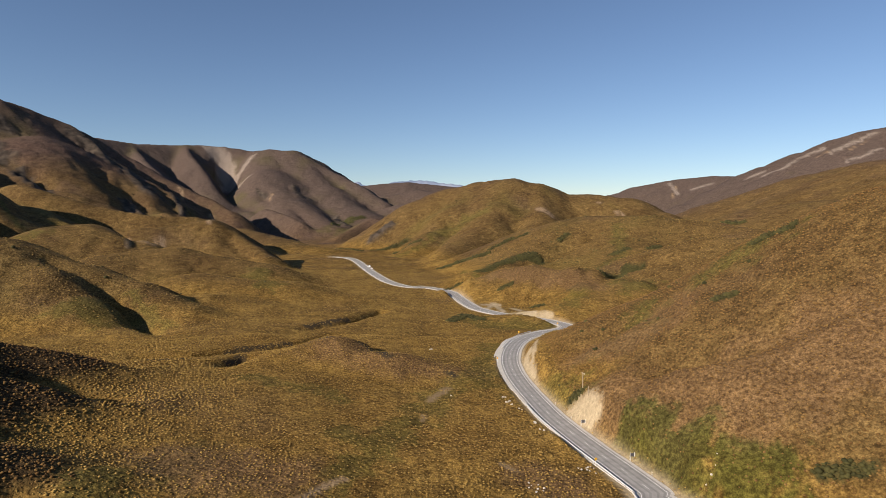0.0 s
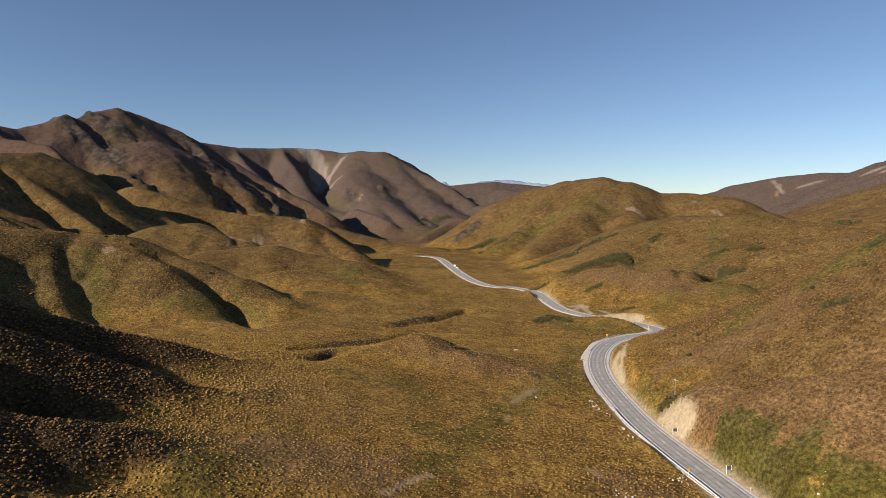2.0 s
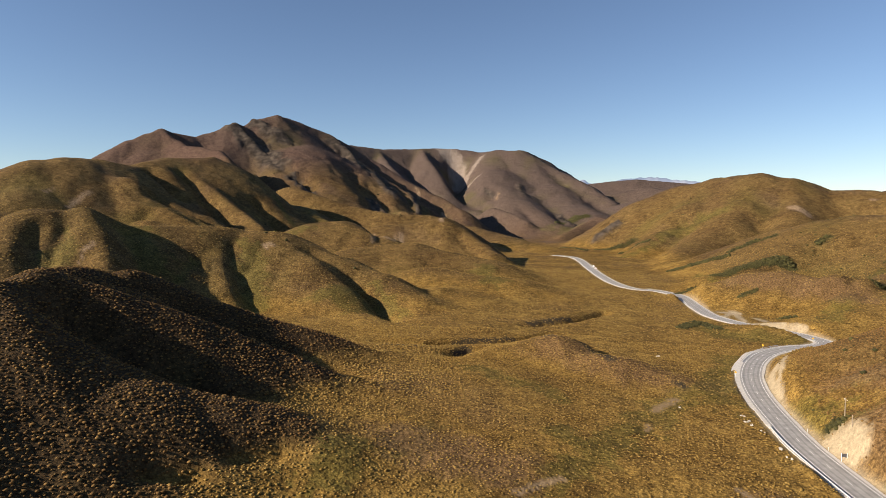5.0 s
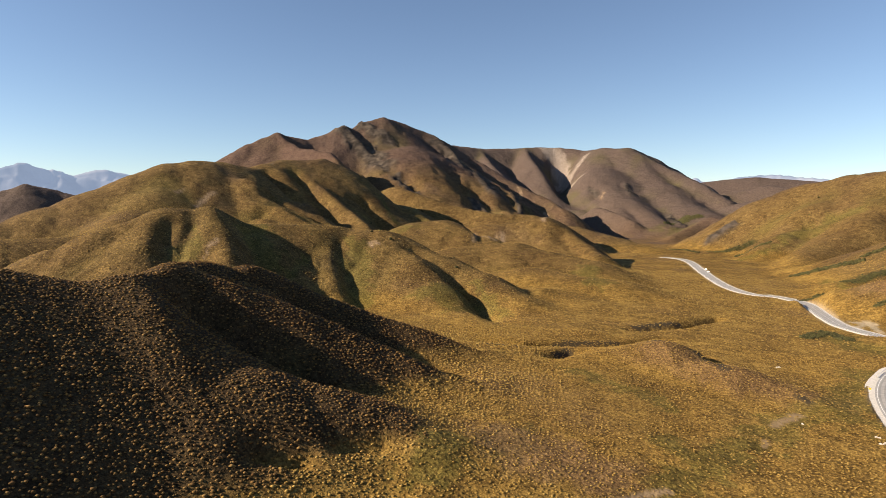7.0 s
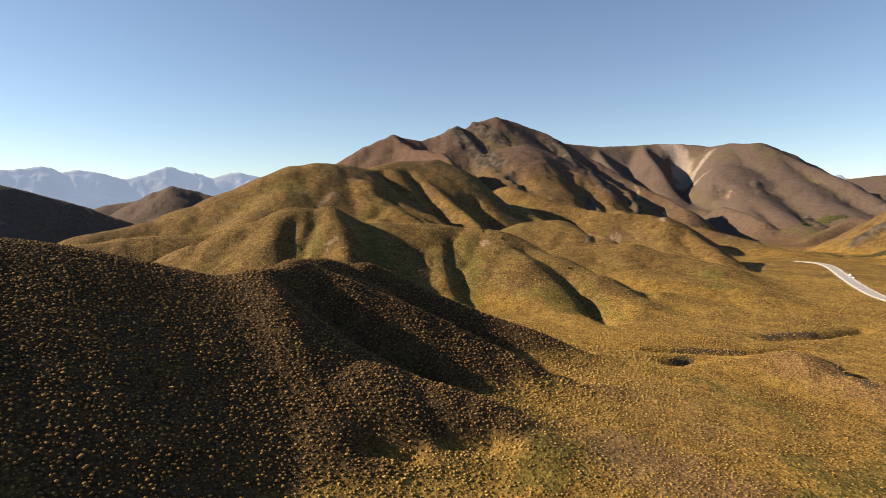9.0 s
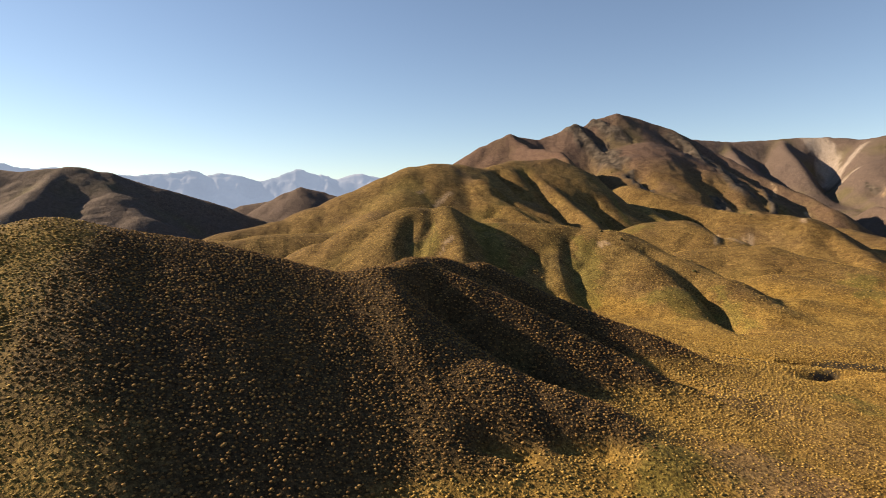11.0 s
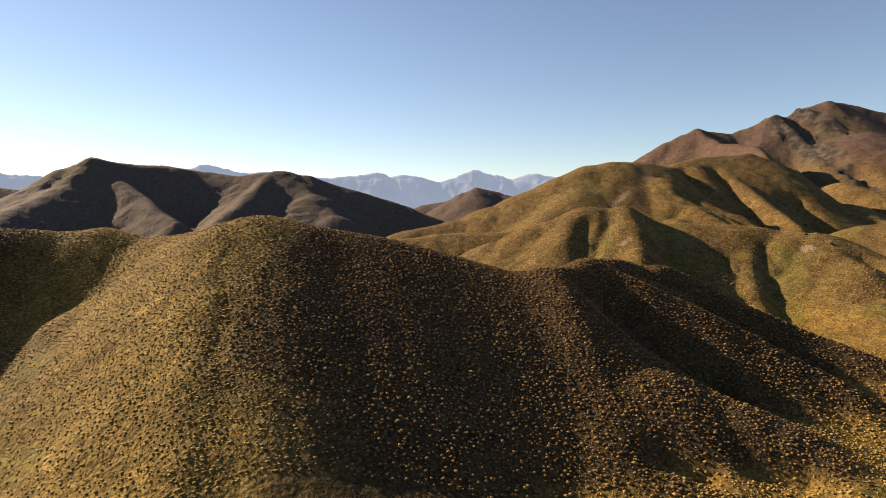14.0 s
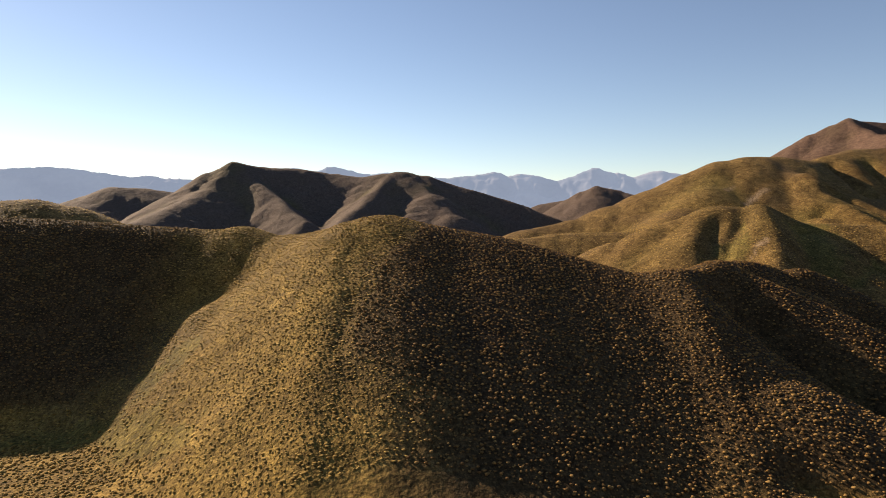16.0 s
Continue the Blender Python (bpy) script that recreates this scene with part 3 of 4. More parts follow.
def levelled(x, y):
    """The ground with the road's bench cut into it."""
    h, gully = ground_height(x, y)
    near = np.where((x > -420) & (x < 180) & (y > -60) & (y < 1150))[0]
    d, z = along(ROAD[::2], x[near], y[near])
    t = step(6.0, 11.0, d)
    cut = h[near] - z
    t = np.where(cut > 0, step(5.5, 7.5 + np.clip(cut, 0, 8) * 0.5, d), step(6.0, 16.0, d))
    h[near] = (z - 0.25) * (1 - t) + h[near] * t
    bench = np.zeros(x.shape)
    bench[near] = 1 - step(5.0, 8.0, d)
    bare = np.zeros(x.shape)
    bare[near] = np.where((cut > 1.2), step(4.5, 6, d) * (1 - step(9, 13, d)), 0)
    return h, gully, bench, bare


# ---- materials ----
def material(name):
    m = bpy.data.materials.new(name)
    m.use_nodes = True
    n, l = m.node_tree.nodes, m.node_tree.links
    return m, n, l, n["Principled BSDF"]


def ground_material():
    m, n, l, bsdf = material("tussock_ground")
    bsdf.inputs["Roughness"].default_value = 0.95
    bsdf.inputs["Specular IOR Level"].default_value = 0.1
    geo = n.new("ShaderNodeNewGeometry")

    def noise_tex(scale, detail=4):
        t = n.new("ShaderNodeTexNoise")
        t.inputs["Scale"].default_value, t.inputs["Detail"].default_value = scale, detail
        l.new(geo.outputs["Position"], t.inputs["Vector"])
        return t.outputs["Fac"]

    def ramp(fac, stops):
        r = n.new("ShaderNodeValToRGB")
        while len(r.color_ramp.elements) < len(stops):
            r.color_ramp.elements.new(0.5)
        for e, (p, c) in zip(r.color_ramp.elements, stops):
            e.position, e.color = p, (*c, 1)
        l.new(fac, r.inputs[0])
        return r.outputs[0]

    def mix(fac, a, b, mode="MIX"):
        x = n.new("ShaderNodeMix")
        x.data_type, x.blend_type = "RGBA", mode
        for s, v in ((0, fac), (6, a), (7, b)):
            if isinstance(v, (int, float)):
                x.inputs[s].default_value = v
            elif isinstance(v, tuple):
                x.inputs[s].default_value = (*v, 1)
            else:
                l.new(v, x.inputs[s])
        return x.outputs[2]

    def attr(name):
        a = n.new("ShaderNodeAttribute")
        a.attribute_name = name
        return a.outputs["Fac"]

    gold = ramp(noise_tex(0.03), [(0.3, (0.2, 0.12, 0.032)), (0.5, (0.268, 0.167, 0.044)), (0.7, (0.335, 0.214, 0.059))])
    grain = ramp(noise_tex(0.9, 6), [(0.33, (0.42, 0.4, 0.39)), (0.68, (1.25, 1.25, 1.25))])
    fine = ramp(noise_tex(2.6, 4), [(0.36, (0.62, 0.6, 0.58)), (0.62, (1.15, 1.15, 1.15))])
    coarse_grain = ramp(noise_tex(0.16, 6), [(0.36, (0.8, 0.79, 0.78)), (0.62, (1.1, 1.1, 1.1))])
    grain = mix(1.0, mix(1.0, grain, fine, "MULTIPLY"), coarse_grain, "MULTIPLY")
    olive = ramp(noise_tex(0.02, 6), [(0.3, (0.14, 0.088, 0.033)), (0.5, (0.178, 0.115, 0.042)), (0.7, (0.215, 0.143, 0.052))])
    c = mix(attr("hill"), gold, olive)
    c = mix(1.0, c, grain, "MULTIPLY")
    c = mix(1.0, c, ramp(noise_tex(0.13, 5), [(0.35, (0.8, 0.78, 0.76)), (0.65, (1.13, 1.13, 1.13))]), "MULTIPLY")
    c = mix(1.0, c, ramp(noise_tex(0.33, 3), [(0.38, (0.78, 0.77, 0.75)), (0.56, (1.05, 1.05, 1.05))]), "MULTIPLY")
    # Brown of the high ground; its far share stands in for haze.
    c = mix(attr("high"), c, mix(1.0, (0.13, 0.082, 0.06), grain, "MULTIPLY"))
    # Greyer base colour that puts haze into the far hills.
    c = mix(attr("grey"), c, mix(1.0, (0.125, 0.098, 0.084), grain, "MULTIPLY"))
    # Dark tone that paints shade onto the steep near hill.
    c = mix(attr("painted_dark"), c, mix(1.0, (0.056, 0.037, 0.02), grain, "MULTIPLY"))
    c = mix(attr("green"), c, mix(1.0, (0.122, 0.12, 0.027), grain, "MULTIPLY"))
    c = mix(attr("heath"), c, mix(1.0, (0.2, 0.122, 0.058), grain, "MULTIPLY"))
    c = mix(attr("lawn"), c, mix(1.0, (0.052, 0.07, 0.012), grain, "MULTIPLY"))
    c = mix(attr("shrub"), c, (0.035, 0.04, 0.016))
    c = mix(attr("bank"), c, (0.055, 0.042, 0.026))
    rock = ramp(noise_tex(0.09, 6), [(0.38, (0.032, 0.026, 0.021)), (0.68, (0.105, 0.083, 0.064))])
    c = mix(attr("rock"), c, rock)
    c = mix(attr("scar"), c, mix(1.0, (0.30, 0.215, 0.135), grain, "MULTIPLY"))
    c = mix(attr("scree"), c, mix(1.0, (0.31, 0.26, 0.22), grain, "MULTIPLY"))
    c = mix(attr("bare"), c, mix(0.4, (0.42, 0.34, 0.22), grain, "MULTIPLY"))
    c = mix(attr("dirt"), c, (0.23, 0.16, 0.09))
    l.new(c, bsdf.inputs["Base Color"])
    coarse = n.new("ShaderNodeBump")
    coarse.inputs["Strength"].default_value, coarse.inputs["Distance"].default_value = 1.0, 3.0
    l.new(noise_tex(0.055, 9), coarse.inputs["Height"])
    bump = n.new("ShaderNodeBump")
    bump.inputs["Strength"].default_value, bump.inputs["Distance"].default_value = 0.8, 0.8
    l.new(noise_tex(0.8, 5), bump.inputs["Height"])
    l.new(coarse.outputs[0], bump.inputs["Normal"])
    l.new(bump.outputs[0], bsdf.inputs["Normal"])
    return m


def plain(name, colour, rough=0.8, grain=0.0, scale=2.0):
    m, n, l, bsdf = material(name)
    bsdf.inputs["Roughness"].default_value = rough
    bsdf.inputs["Specular IOR Level"].default_value = 0.2
    geo, t, r = n.new("ShaderNodeNewGeometry"), n.new("ShaderNodeTexNoise"), n.new("ShaderNodeValToRGB")
    t.inputs["Scale"].default_value, t.inputs["Detail"].default_value = scale, 5
    l.new(geo.outputs["Position"], t.inputs["Vector"])
    l.new(t.outputs["Fac"], r.inputs[0])
    for e, p, k in zip(r.color_ramp.elements, (0.3, 0.7), (1 - grain, 1 + grain)):
        e.position, e.color = p, (*[v * k for v in colour], 1)
    l.new(r.outputs[0], bsdf.inputs["Base Color"])
    return m


GROUND = ground_material()
ASPHALT = plain("worn_asphalt", (0.33, 0.32, 0.305), 0.85, 0.15, 0.4)
TRACK = plain("polished_asphalt", (0.26, 0.255, 0.245), 0.8, 0.18, 0.4)
GRAVEL = plain("shoulder_gravel", (0.56, 0.53, 0.48), 0.9, 0.15, 1.5)
PAINT = plain("road_paint", (0.75, 0.75, 0.73), 0.6, 0.1)


# ---- the ground, one sheet out to the horizon ----
def mesh_object(name, verts, faces, mat, parent=None, smooth=False):
    me = bpy.data.meshes.new(name)
    me.from_pydata(verts, [], faces)
    me.materials.append(mat)
    if smooth:
        me.shade_smooth()
    ob = new(name, me)
    ob.parent = parent
    return ob


def grid_mesh(name, x, y, z, mat, wrap):
    """A mesh over a rows by columns net of places."""
    rows, cols = x.shape
    i = np.arange(rows * cols).reshape(rows, cols)
    a = i if not wrap else np.hstack([i, i[:, :1]])
    quads = np.stack([a[:-1, :-1], a[:-1, 1:], a[1:, 1:], a[1:, :-1]], -1).reshape(-1, 4)
    me = bpy.data.meshes.new(name)
    me.vertices.add(rows * cols)
    me.vertices.foreach_set("co", np.stack([x, y, z], -1).astype(np.float32).ravel())
    me.loops.add(quads.size)
    me.loops.foreach_set("vertex_index", quads.astype(np.int32).ravel())
    me.polygons.add(len(quads))
    me.polygons.foreach_set("loop_start", np.arange(0, quads.size, 4, dtype=np.int32))
    me.update(calc_edges=True)
    me.shade_smooth()
    me.materials.append(mat)
    return new(name, me)


def cover(kind, x, y):
    """How far a place is covered by a kind of patch, with ragged edges."""
    out = np.zeros(x.shape)
    for k, width, line in PATCHES:
        if k != kind:
            continue
        c = np.array(line, float)
        near = (x > c[:, 0].min() - 3 * width) & (x < c[:, 0].max() + 3 * width) & (y > c[:, 1].min() - 3 * width) & (y < c[:, 1].max() + 3 * width)
        d, _ = along(line, x[near], y[near])
        ragged = 0.9 * fbm(x[near], y[near], width * 1.3, 61) + 0.5 * fbm(x[near], y[near], width * 0.35, 62, 2)
        out[near] = np.maximum(out[near], 1 - (step(0.4, 1.9, d / width + 0.5 * ragged) if kind == "grass" else step(0.45, 1.3, d / width + (1.9 if kind in ("lawn", "green") else 1.0) * ragged)))
    return out


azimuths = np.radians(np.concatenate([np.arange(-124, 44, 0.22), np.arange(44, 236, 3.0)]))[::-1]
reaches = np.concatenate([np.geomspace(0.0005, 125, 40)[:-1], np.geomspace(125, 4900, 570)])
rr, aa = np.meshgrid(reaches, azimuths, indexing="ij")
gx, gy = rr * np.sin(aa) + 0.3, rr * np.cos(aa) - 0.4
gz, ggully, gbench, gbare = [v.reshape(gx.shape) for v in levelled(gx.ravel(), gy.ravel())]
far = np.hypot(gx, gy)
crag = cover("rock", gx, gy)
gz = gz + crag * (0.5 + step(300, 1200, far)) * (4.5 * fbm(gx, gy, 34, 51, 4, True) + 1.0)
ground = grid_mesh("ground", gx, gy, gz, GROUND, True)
tagged(ground, "rolling golden tussock hills and valley floor with grey scree high up", "ground", kind="structure")


def mask(name, values):
    ground.data.attributes.new(name, "FLOAT", "POINT").data.foreach_set("value", np.clip(values, 0, 1).astype(np.float32).ravel())


gullied = ggully * step(-0.3, 0.5, fbm(gx, gy, 90, 41)) * step(200, 420, far)
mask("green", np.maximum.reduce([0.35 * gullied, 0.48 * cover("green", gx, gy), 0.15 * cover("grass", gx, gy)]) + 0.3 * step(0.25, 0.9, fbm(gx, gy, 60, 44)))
# Brown by height and at random; the distance term adds a haze tone.
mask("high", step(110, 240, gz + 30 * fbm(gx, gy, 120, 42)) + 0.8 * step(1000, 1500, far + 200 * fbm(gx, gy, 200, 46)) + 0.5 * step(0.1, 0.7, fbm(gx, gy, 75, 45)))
# Haze painted in as grey, growing with distance and on the far left hill.
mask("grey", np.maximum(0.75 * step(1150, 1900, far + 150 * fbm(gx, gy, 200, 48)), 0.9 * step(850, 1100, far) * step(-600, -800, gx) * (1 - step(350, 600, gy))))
# Olive held back on the sunlit nose, so its colour stays golden.
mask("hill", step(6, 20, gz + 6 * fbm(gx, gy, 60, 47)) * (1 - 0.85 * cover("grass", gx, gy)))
mask("bank", cover("bank", gx, gy))
# Shade painted on the near hill, not its sunlit nose; right hill toned down.
mask("painted_dark", step(-60, -90, gx) * step(2, 7, gz - floor_height(gx, gy)) * (1 - step(320, 370, far)) * 0.85 * (1 - cover("grass", gx, gy)) + 0.15 * step(45, 80, gx) * step(6, 20, gz) * (1 - step(350, 500, far)))
mask("scree", cover("scree", gx, gy))
mask("scar", cover("scar", gx, gy))
mask("rock", crag)
mask("shrub", 0.8 * cover("shrub", gx, gy))
mask("heath", 0.75 * cover("heath", gx, gy))
mask("lawn", 0.7 * cover("lawn", gx, gy))
mask("dirt", cover("dirt", gx, gy))
mask("bare", np.maximum(cover("bare", gx, gy), gbench))


# ---- far ranges, kilometres behind the hills ----
def haze_material():
    m, n, l, bsdf = material("haze_glow_range")
    bsdf.inputs["Roughness"].default_value = 1.0
    bsdf.inputs["Specular IOR Level"].default_value = 0.0
    geo, t, r = n.new("ShaderNodeNewGeometry"), n.new("ShaderNodeTexNoise"), n.new("ShaderNodeValToRGB")
    t.inputs["Scale"].default_value, t.inputs["Detail"].default_value = 0.004, 8
    l.new(geo.outputs["Position"], t.inputs["Vector"])
    l.new(t.outputs["Fac"], r.inputs[0])
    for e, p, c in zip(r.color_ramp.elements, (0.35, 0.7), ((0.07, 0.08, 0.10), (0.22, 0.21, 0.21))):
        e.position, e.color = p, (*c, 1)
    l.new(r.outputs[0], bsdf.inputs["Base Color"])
    # Blue emission stands in for the haze in front of the ranges.
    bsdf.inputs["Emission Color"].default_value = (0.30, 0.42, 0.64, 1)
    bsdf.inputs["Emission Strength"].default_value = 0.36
    return m


HAZE = haze_material()


def range_line(name, crest):
    """A far mountain range: a jagged crest and flanks with spurs, as a backdrop."""
    line = spline(crest, 12.0)
    line[:, 2] += 9 * fbm(line[:, 0], line[:, 1], 110, 81, 4) + 9 * fbm(line[:, 0], line[:, 1], 60, 83, 3, True) - 3
    depth = np.linspace(0, 1, 26)
    away = np.hypot(line[:, 0], line[:, 1])
    out = line[:, :2] / away[:, None]
    rows = []
    for k in depth:
        px = line[:, 0] - out[:, 0] * 420 * k
        py = line[:, 1] - out[:, 1] * 420 * k
        wave = 60 * fbm(px, py, 230, 82, 5, True) * min(1, 5 * k) * (1 - 0.4 * k)
        rows.append(np.stack([px, py, line[:, 2] - (line[:, 2] + 40) * k ** 0.85 + wave], -1))
    back_row = np.stack([line[:, 0] + out[:, 0] * 200, line[:, 1] + out[:, 1] * 200, line[:, 2] - 150], -1)
    net = np.array([back_row] + rows)[:, ::-1]
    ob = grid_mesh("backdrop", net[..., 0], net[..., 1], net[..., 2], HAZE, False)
    return tagged(ob, "hazy blue mountain range far behind the hills", "mountains", kind="structure")


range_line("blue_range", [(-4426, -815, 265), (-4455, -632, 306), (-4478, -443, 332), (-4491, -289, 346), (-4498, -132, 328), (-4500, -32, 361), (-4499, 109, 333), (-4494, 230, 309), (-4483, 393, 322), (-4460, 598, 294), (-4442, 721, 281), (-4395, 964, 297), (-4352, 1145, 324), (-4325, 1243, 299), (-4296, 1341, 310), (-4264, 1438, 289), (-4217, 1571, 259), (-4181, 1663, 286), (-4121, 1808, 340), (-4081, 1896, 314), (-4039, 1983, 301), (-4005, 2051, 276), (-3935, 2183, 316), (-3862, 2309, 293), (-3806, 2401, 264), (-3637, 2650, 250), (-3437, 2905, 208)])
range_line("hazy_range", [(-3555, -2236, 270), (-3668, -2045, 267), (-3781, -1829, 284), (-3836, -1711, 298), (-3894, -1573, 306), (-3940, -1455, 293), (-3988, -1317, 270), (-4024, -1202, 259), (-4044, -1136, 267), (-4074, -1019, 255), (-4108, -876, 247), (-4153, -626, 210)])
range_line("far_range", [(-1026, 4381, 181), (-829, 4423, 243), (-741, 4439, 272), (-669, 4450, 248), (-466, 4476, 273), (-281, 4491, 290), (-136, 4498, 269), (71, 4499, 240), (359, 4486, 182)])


# ---- the road ----
def ribbon(name, line, left, right, lift, mat, parent=None):
    d = np.gradient(line[:, :2], axis=0)
    d /= np.linalg.norm(d, axis=1)[:, None]
    side = np.stack([-d[:, 1], d[:, 0]], 1)
    verts = []
    for p, s in zip(line, side):
        for off in (left, right):
            verts.append((p[0] + s[0] * off, p[1] + s[1] * off, p[2] + lift))
    faces = [(2 * i, 2 * i + 1, 2 * i + 3, 2 * i + 2) for i in range(len(line) - 1)]
    return mesh_object(name, verts, faces, mat, parent)


def slab(name, line, left, right, lift, deep, mat, parent=None):
    """A long strip with thickness along a line."""
    d = np.gradient(line[:, :2], axis=0)
    d /= np.linalg.norm(d, axis=1)[:, None]
    side = np.stack([-d[:, 1], d[:, 0]], 1)
    lefts, rights = np.broadcast_to(left, len(line)), np.broadcast_to(right, len(line))
    verts, faces = [], []
    for p, s, a, b in zip(line, side, lefts, rights):
        verts += [(p[0] + s[0] * a, p[1] + s[1] * a, p[2] + lift), (p[0] + s[0] * b, p[1] + s[1] * b, p[2] + lift),
                  (p[0] + s[0] * b, p[1] + s[1] * b, p[2] + lift - deep), (p[0] + s[0] * a, p[1] + s[1] * a, p[2] + lift - deep)]
    n = len(line)
    for i in range(n - 1):
        for k in range(4):
            faces.append((4 * i + k, 4 * i + (k + 1) % 4, 4 * i + 4 + (k + 1) % 4, 4 * i + 4 + k))
    faces += [(3, 2, 1, 0), (4 * n - 4, 4 * n - 3, 4 * n - 2, 4 * n - 1)]
    return mesh_object(name, verts, faces, mat, parent)


ARC = np.concatenate([[0], np.cumsum(np.linalg.norm(np.diff(ROAD[:, :2], axis=0), axis=1))])


def on_road(s, offset, lift=0.0):
    """The place and heading at a length along the road, and a distance to its left."""
    p = np.array([np.interp(s, ARC, ROAD[:, k]) for k in range(3)])
    q = np.array([np.interp(s + 1, ARC, ROAD[:, k]) for k in range(3)]) - np.array([np.interp(s - 1, ARC, ROAD[:, k]) for k in range(3)])
    q /= np.hypot(q[0], q[1])
    return Vector((p[0] - q[1] * offset, p[1] + q[0] * offset, p[2] + lift)), math.degrees(math.atan2(q[1], q[0]))


def stretch(s0, s1, gap):
    return np.array([on_road(s, 0)[0] for s in np.arange(s0, s1, gap)])


wide = 1.0 + 2.2 * step(235, 250, ARC) * (1 - step(330, 350, ARC)) + 0.6 * gnoise(ARC, ARC * 0, 18, 7)
road = slab("road", ROAD, 4.3, -4.3, 0.0, 0.5, ASPHALT)
tagged(road, "pale grey two-lane asphalt highway winding along the valley floor", "road", kind="structure")
verge = slab("road_shoulder", ROAD, 4.4 + wide, -5.3 + 0.4 * gnoise(ARC, ARC * 0, 14, 8), -0.012, 0.6, GRAVEL)
tagged(verge, "pale loose gravel shoulder along the asphalt", "shoulder", kind="structure")
for off in (3.5, -3.5):
    slab("edge_line", ROAD, off + 0.09, off - 0.09, 0.012, 0.01, PAINT, road)
for off in (2.75, 1.05, -1.05, -2.75):
    slab("wheel_track", ROAD, off + 0.32, off - 0.32, 0.005, 0.004, TRACK, road)
for s in np.arange(60, 560, 10.0):
    line = stretch(s, s + 3.2, 1.0)
    slab("centre_dash", line, 0.07, -0.07, 0.012, 0.01, PAINT, road)


# ---- things beside the road ----
METAL = plain("galvanised_steel", (0.55, 0.56, 0.57), 0.45, 0.08, 6)
WHITE = plain("white_paint", (0.8, 0.8, 0.78), 0.5, 0.06, 8)
DARK = plain("sign_back", (0.10, 0.10, 0.11), 0.5, 0.1, 5)
YELLOW = plain("sign_yellow", (0.75, 0.42, 0.03), 0.5, 0.06, 5)
TIMBER = plain("weathered_timber", (0.33, 0.27, 0.20), 0.9, 0.25, 5)
RUBBER = plain("tyre_rubber", (0.02, 0.02, 0.02), 0.8, 0.1, 5)
GLASS = plain("car_glass", (0.02, 0.025, 0.03), 0.1, 0.0, 5)
LAMP = plain("car_lamp", (0.6, 0.12, 0.08), 0.3, 0.0, 5)


def part(name, bm, mat, parent, label=""):
    me = bpy.data.meshes.new(name)
    bm.to_mesh(me)
    bm.free()
    me.materials.append(mat)
    ob = new(name, me)
    ob.parent = parent
    if label:
        tagged(ob, label)
    return ob


def thing(name, m, label, category, group=""):
    ob = new(name)
    ob.matrix_world = m
    return tagged(ob, label, category, group)


def box(size, at, bevel=0.02, taper=1.0):
    bm = bmesh.new()
    bmesh.ops.create_cube(bm, size=1.0)
    for v in bm.verts:
        k = taper if v.co.z > 0 else 1.0
        v.co = Vector((v.co.x * size[0] * k + at[0], v.co.y * size[1] * k + at[1], v.co.z * size[2] + at[2]))
    if bevel:
        bmesh.ops.bevel(bm, geom=bm.edges[:], offset=bevel, segments=1, affect="EDGES")
    return bm


def rod(radius, top, height, at=(0, 0, 0), sides=10):
    bm = bmesh.new()
    bmesh.ops.create_cone(bm, cap_ends=True, segments=sides, radius1=radius, radius2=top, depth=height)
    bmesh.ops.translate(bm, verts=bm.verts[:], vec=(at[0], at[1], at[2] + height / 2))
    return bm


def guardrail(s0, s1, offset):
    """A steel beam on short posts along the road's edge."""
    rail = thing("guardrail", Matrix.Identity(4), "galvanised steel guardrail on short posts beside the asphalt", "guardrail", "guardrails along the road")
    line = stretch(s0, s1, 2.0)
    beam = slab("beam", line, offset + 0.05, offset - 0.05, 0.74, 0.31, METAL, rail)
    for i, s in enumerate(np.arange(s0 + 0.5, s1 - 1, 4.0)):
        p, head = on_road(s, offset + 0.13)
        post = part("post", box((0.14, 0.14, 1.1), (0, 0, 0.2), 0.015), TIMBER if i % 9 == 0 else METAL, rail)
        post.matrix_world = pose(p.x, p.y, p.z, 0, 0, head)
    return rail


def marker_post(s, offset):
    p, head = on_road(s, offset)
    t = thing("marker_post", pose(p.x, p.y, p.z - 0.35, 0, 0, head), "slim white roadside marker post with a red reflector", "marker post", "marker posts along the road")
    part("post", box((0.05, 0.12, 1.35), (0, 0, 0.675), 0.01), WHITE, t)
    part("reflector", box((0.02, 0.08, 0.12), (-0.035, 0, 1.15), 0.004), LAMP, t, "small red reflector")
    return t


def road_sign(s, offset, kind):
    p, head = on_road(s, offset)
    if kind == "board":
        t = thing("road_sign", pose(p.x, p.y, p.z - 0.3, 0, 0, head), "dark-backed road sign on two white posts beside the asphalt", "road sign")
        for y in (-0.75, 0.75):
            part("post", rod(0.07, 0.07, 2.7, (0, y, 0)), WHITE, t)
        part("panel", box((0.04, 1.3, 1.0), (0.06, 0, 2.0), 0.012), DARK, t, "plain dark back of the sign panel")
    else:
        t = thing("road_sign", pose(p.x, p.y, p.z - 0.3, 0, 0, head), "yellow warning sign on a post by the guardrail", "road sign")
        part("post", rod(0.05, 0.05, 2.5), WHITE, t)
        panel = box((0.03, 0.75, 0.75), (0, 0, 0), 0.01)
        bmesh.ops.rotate(panel, verts=panel.verts[:], cent=(0, 0, 0), matrix=Matrix.Rotation(radians(45), 3, "X"))
        bmesh.ops.translate(panel, verts=panel.verts[:], vec=(-0.07, 0, 2.2))
        part("panel", panel, YELLOW, t, "yellow diamond panel")
    return t


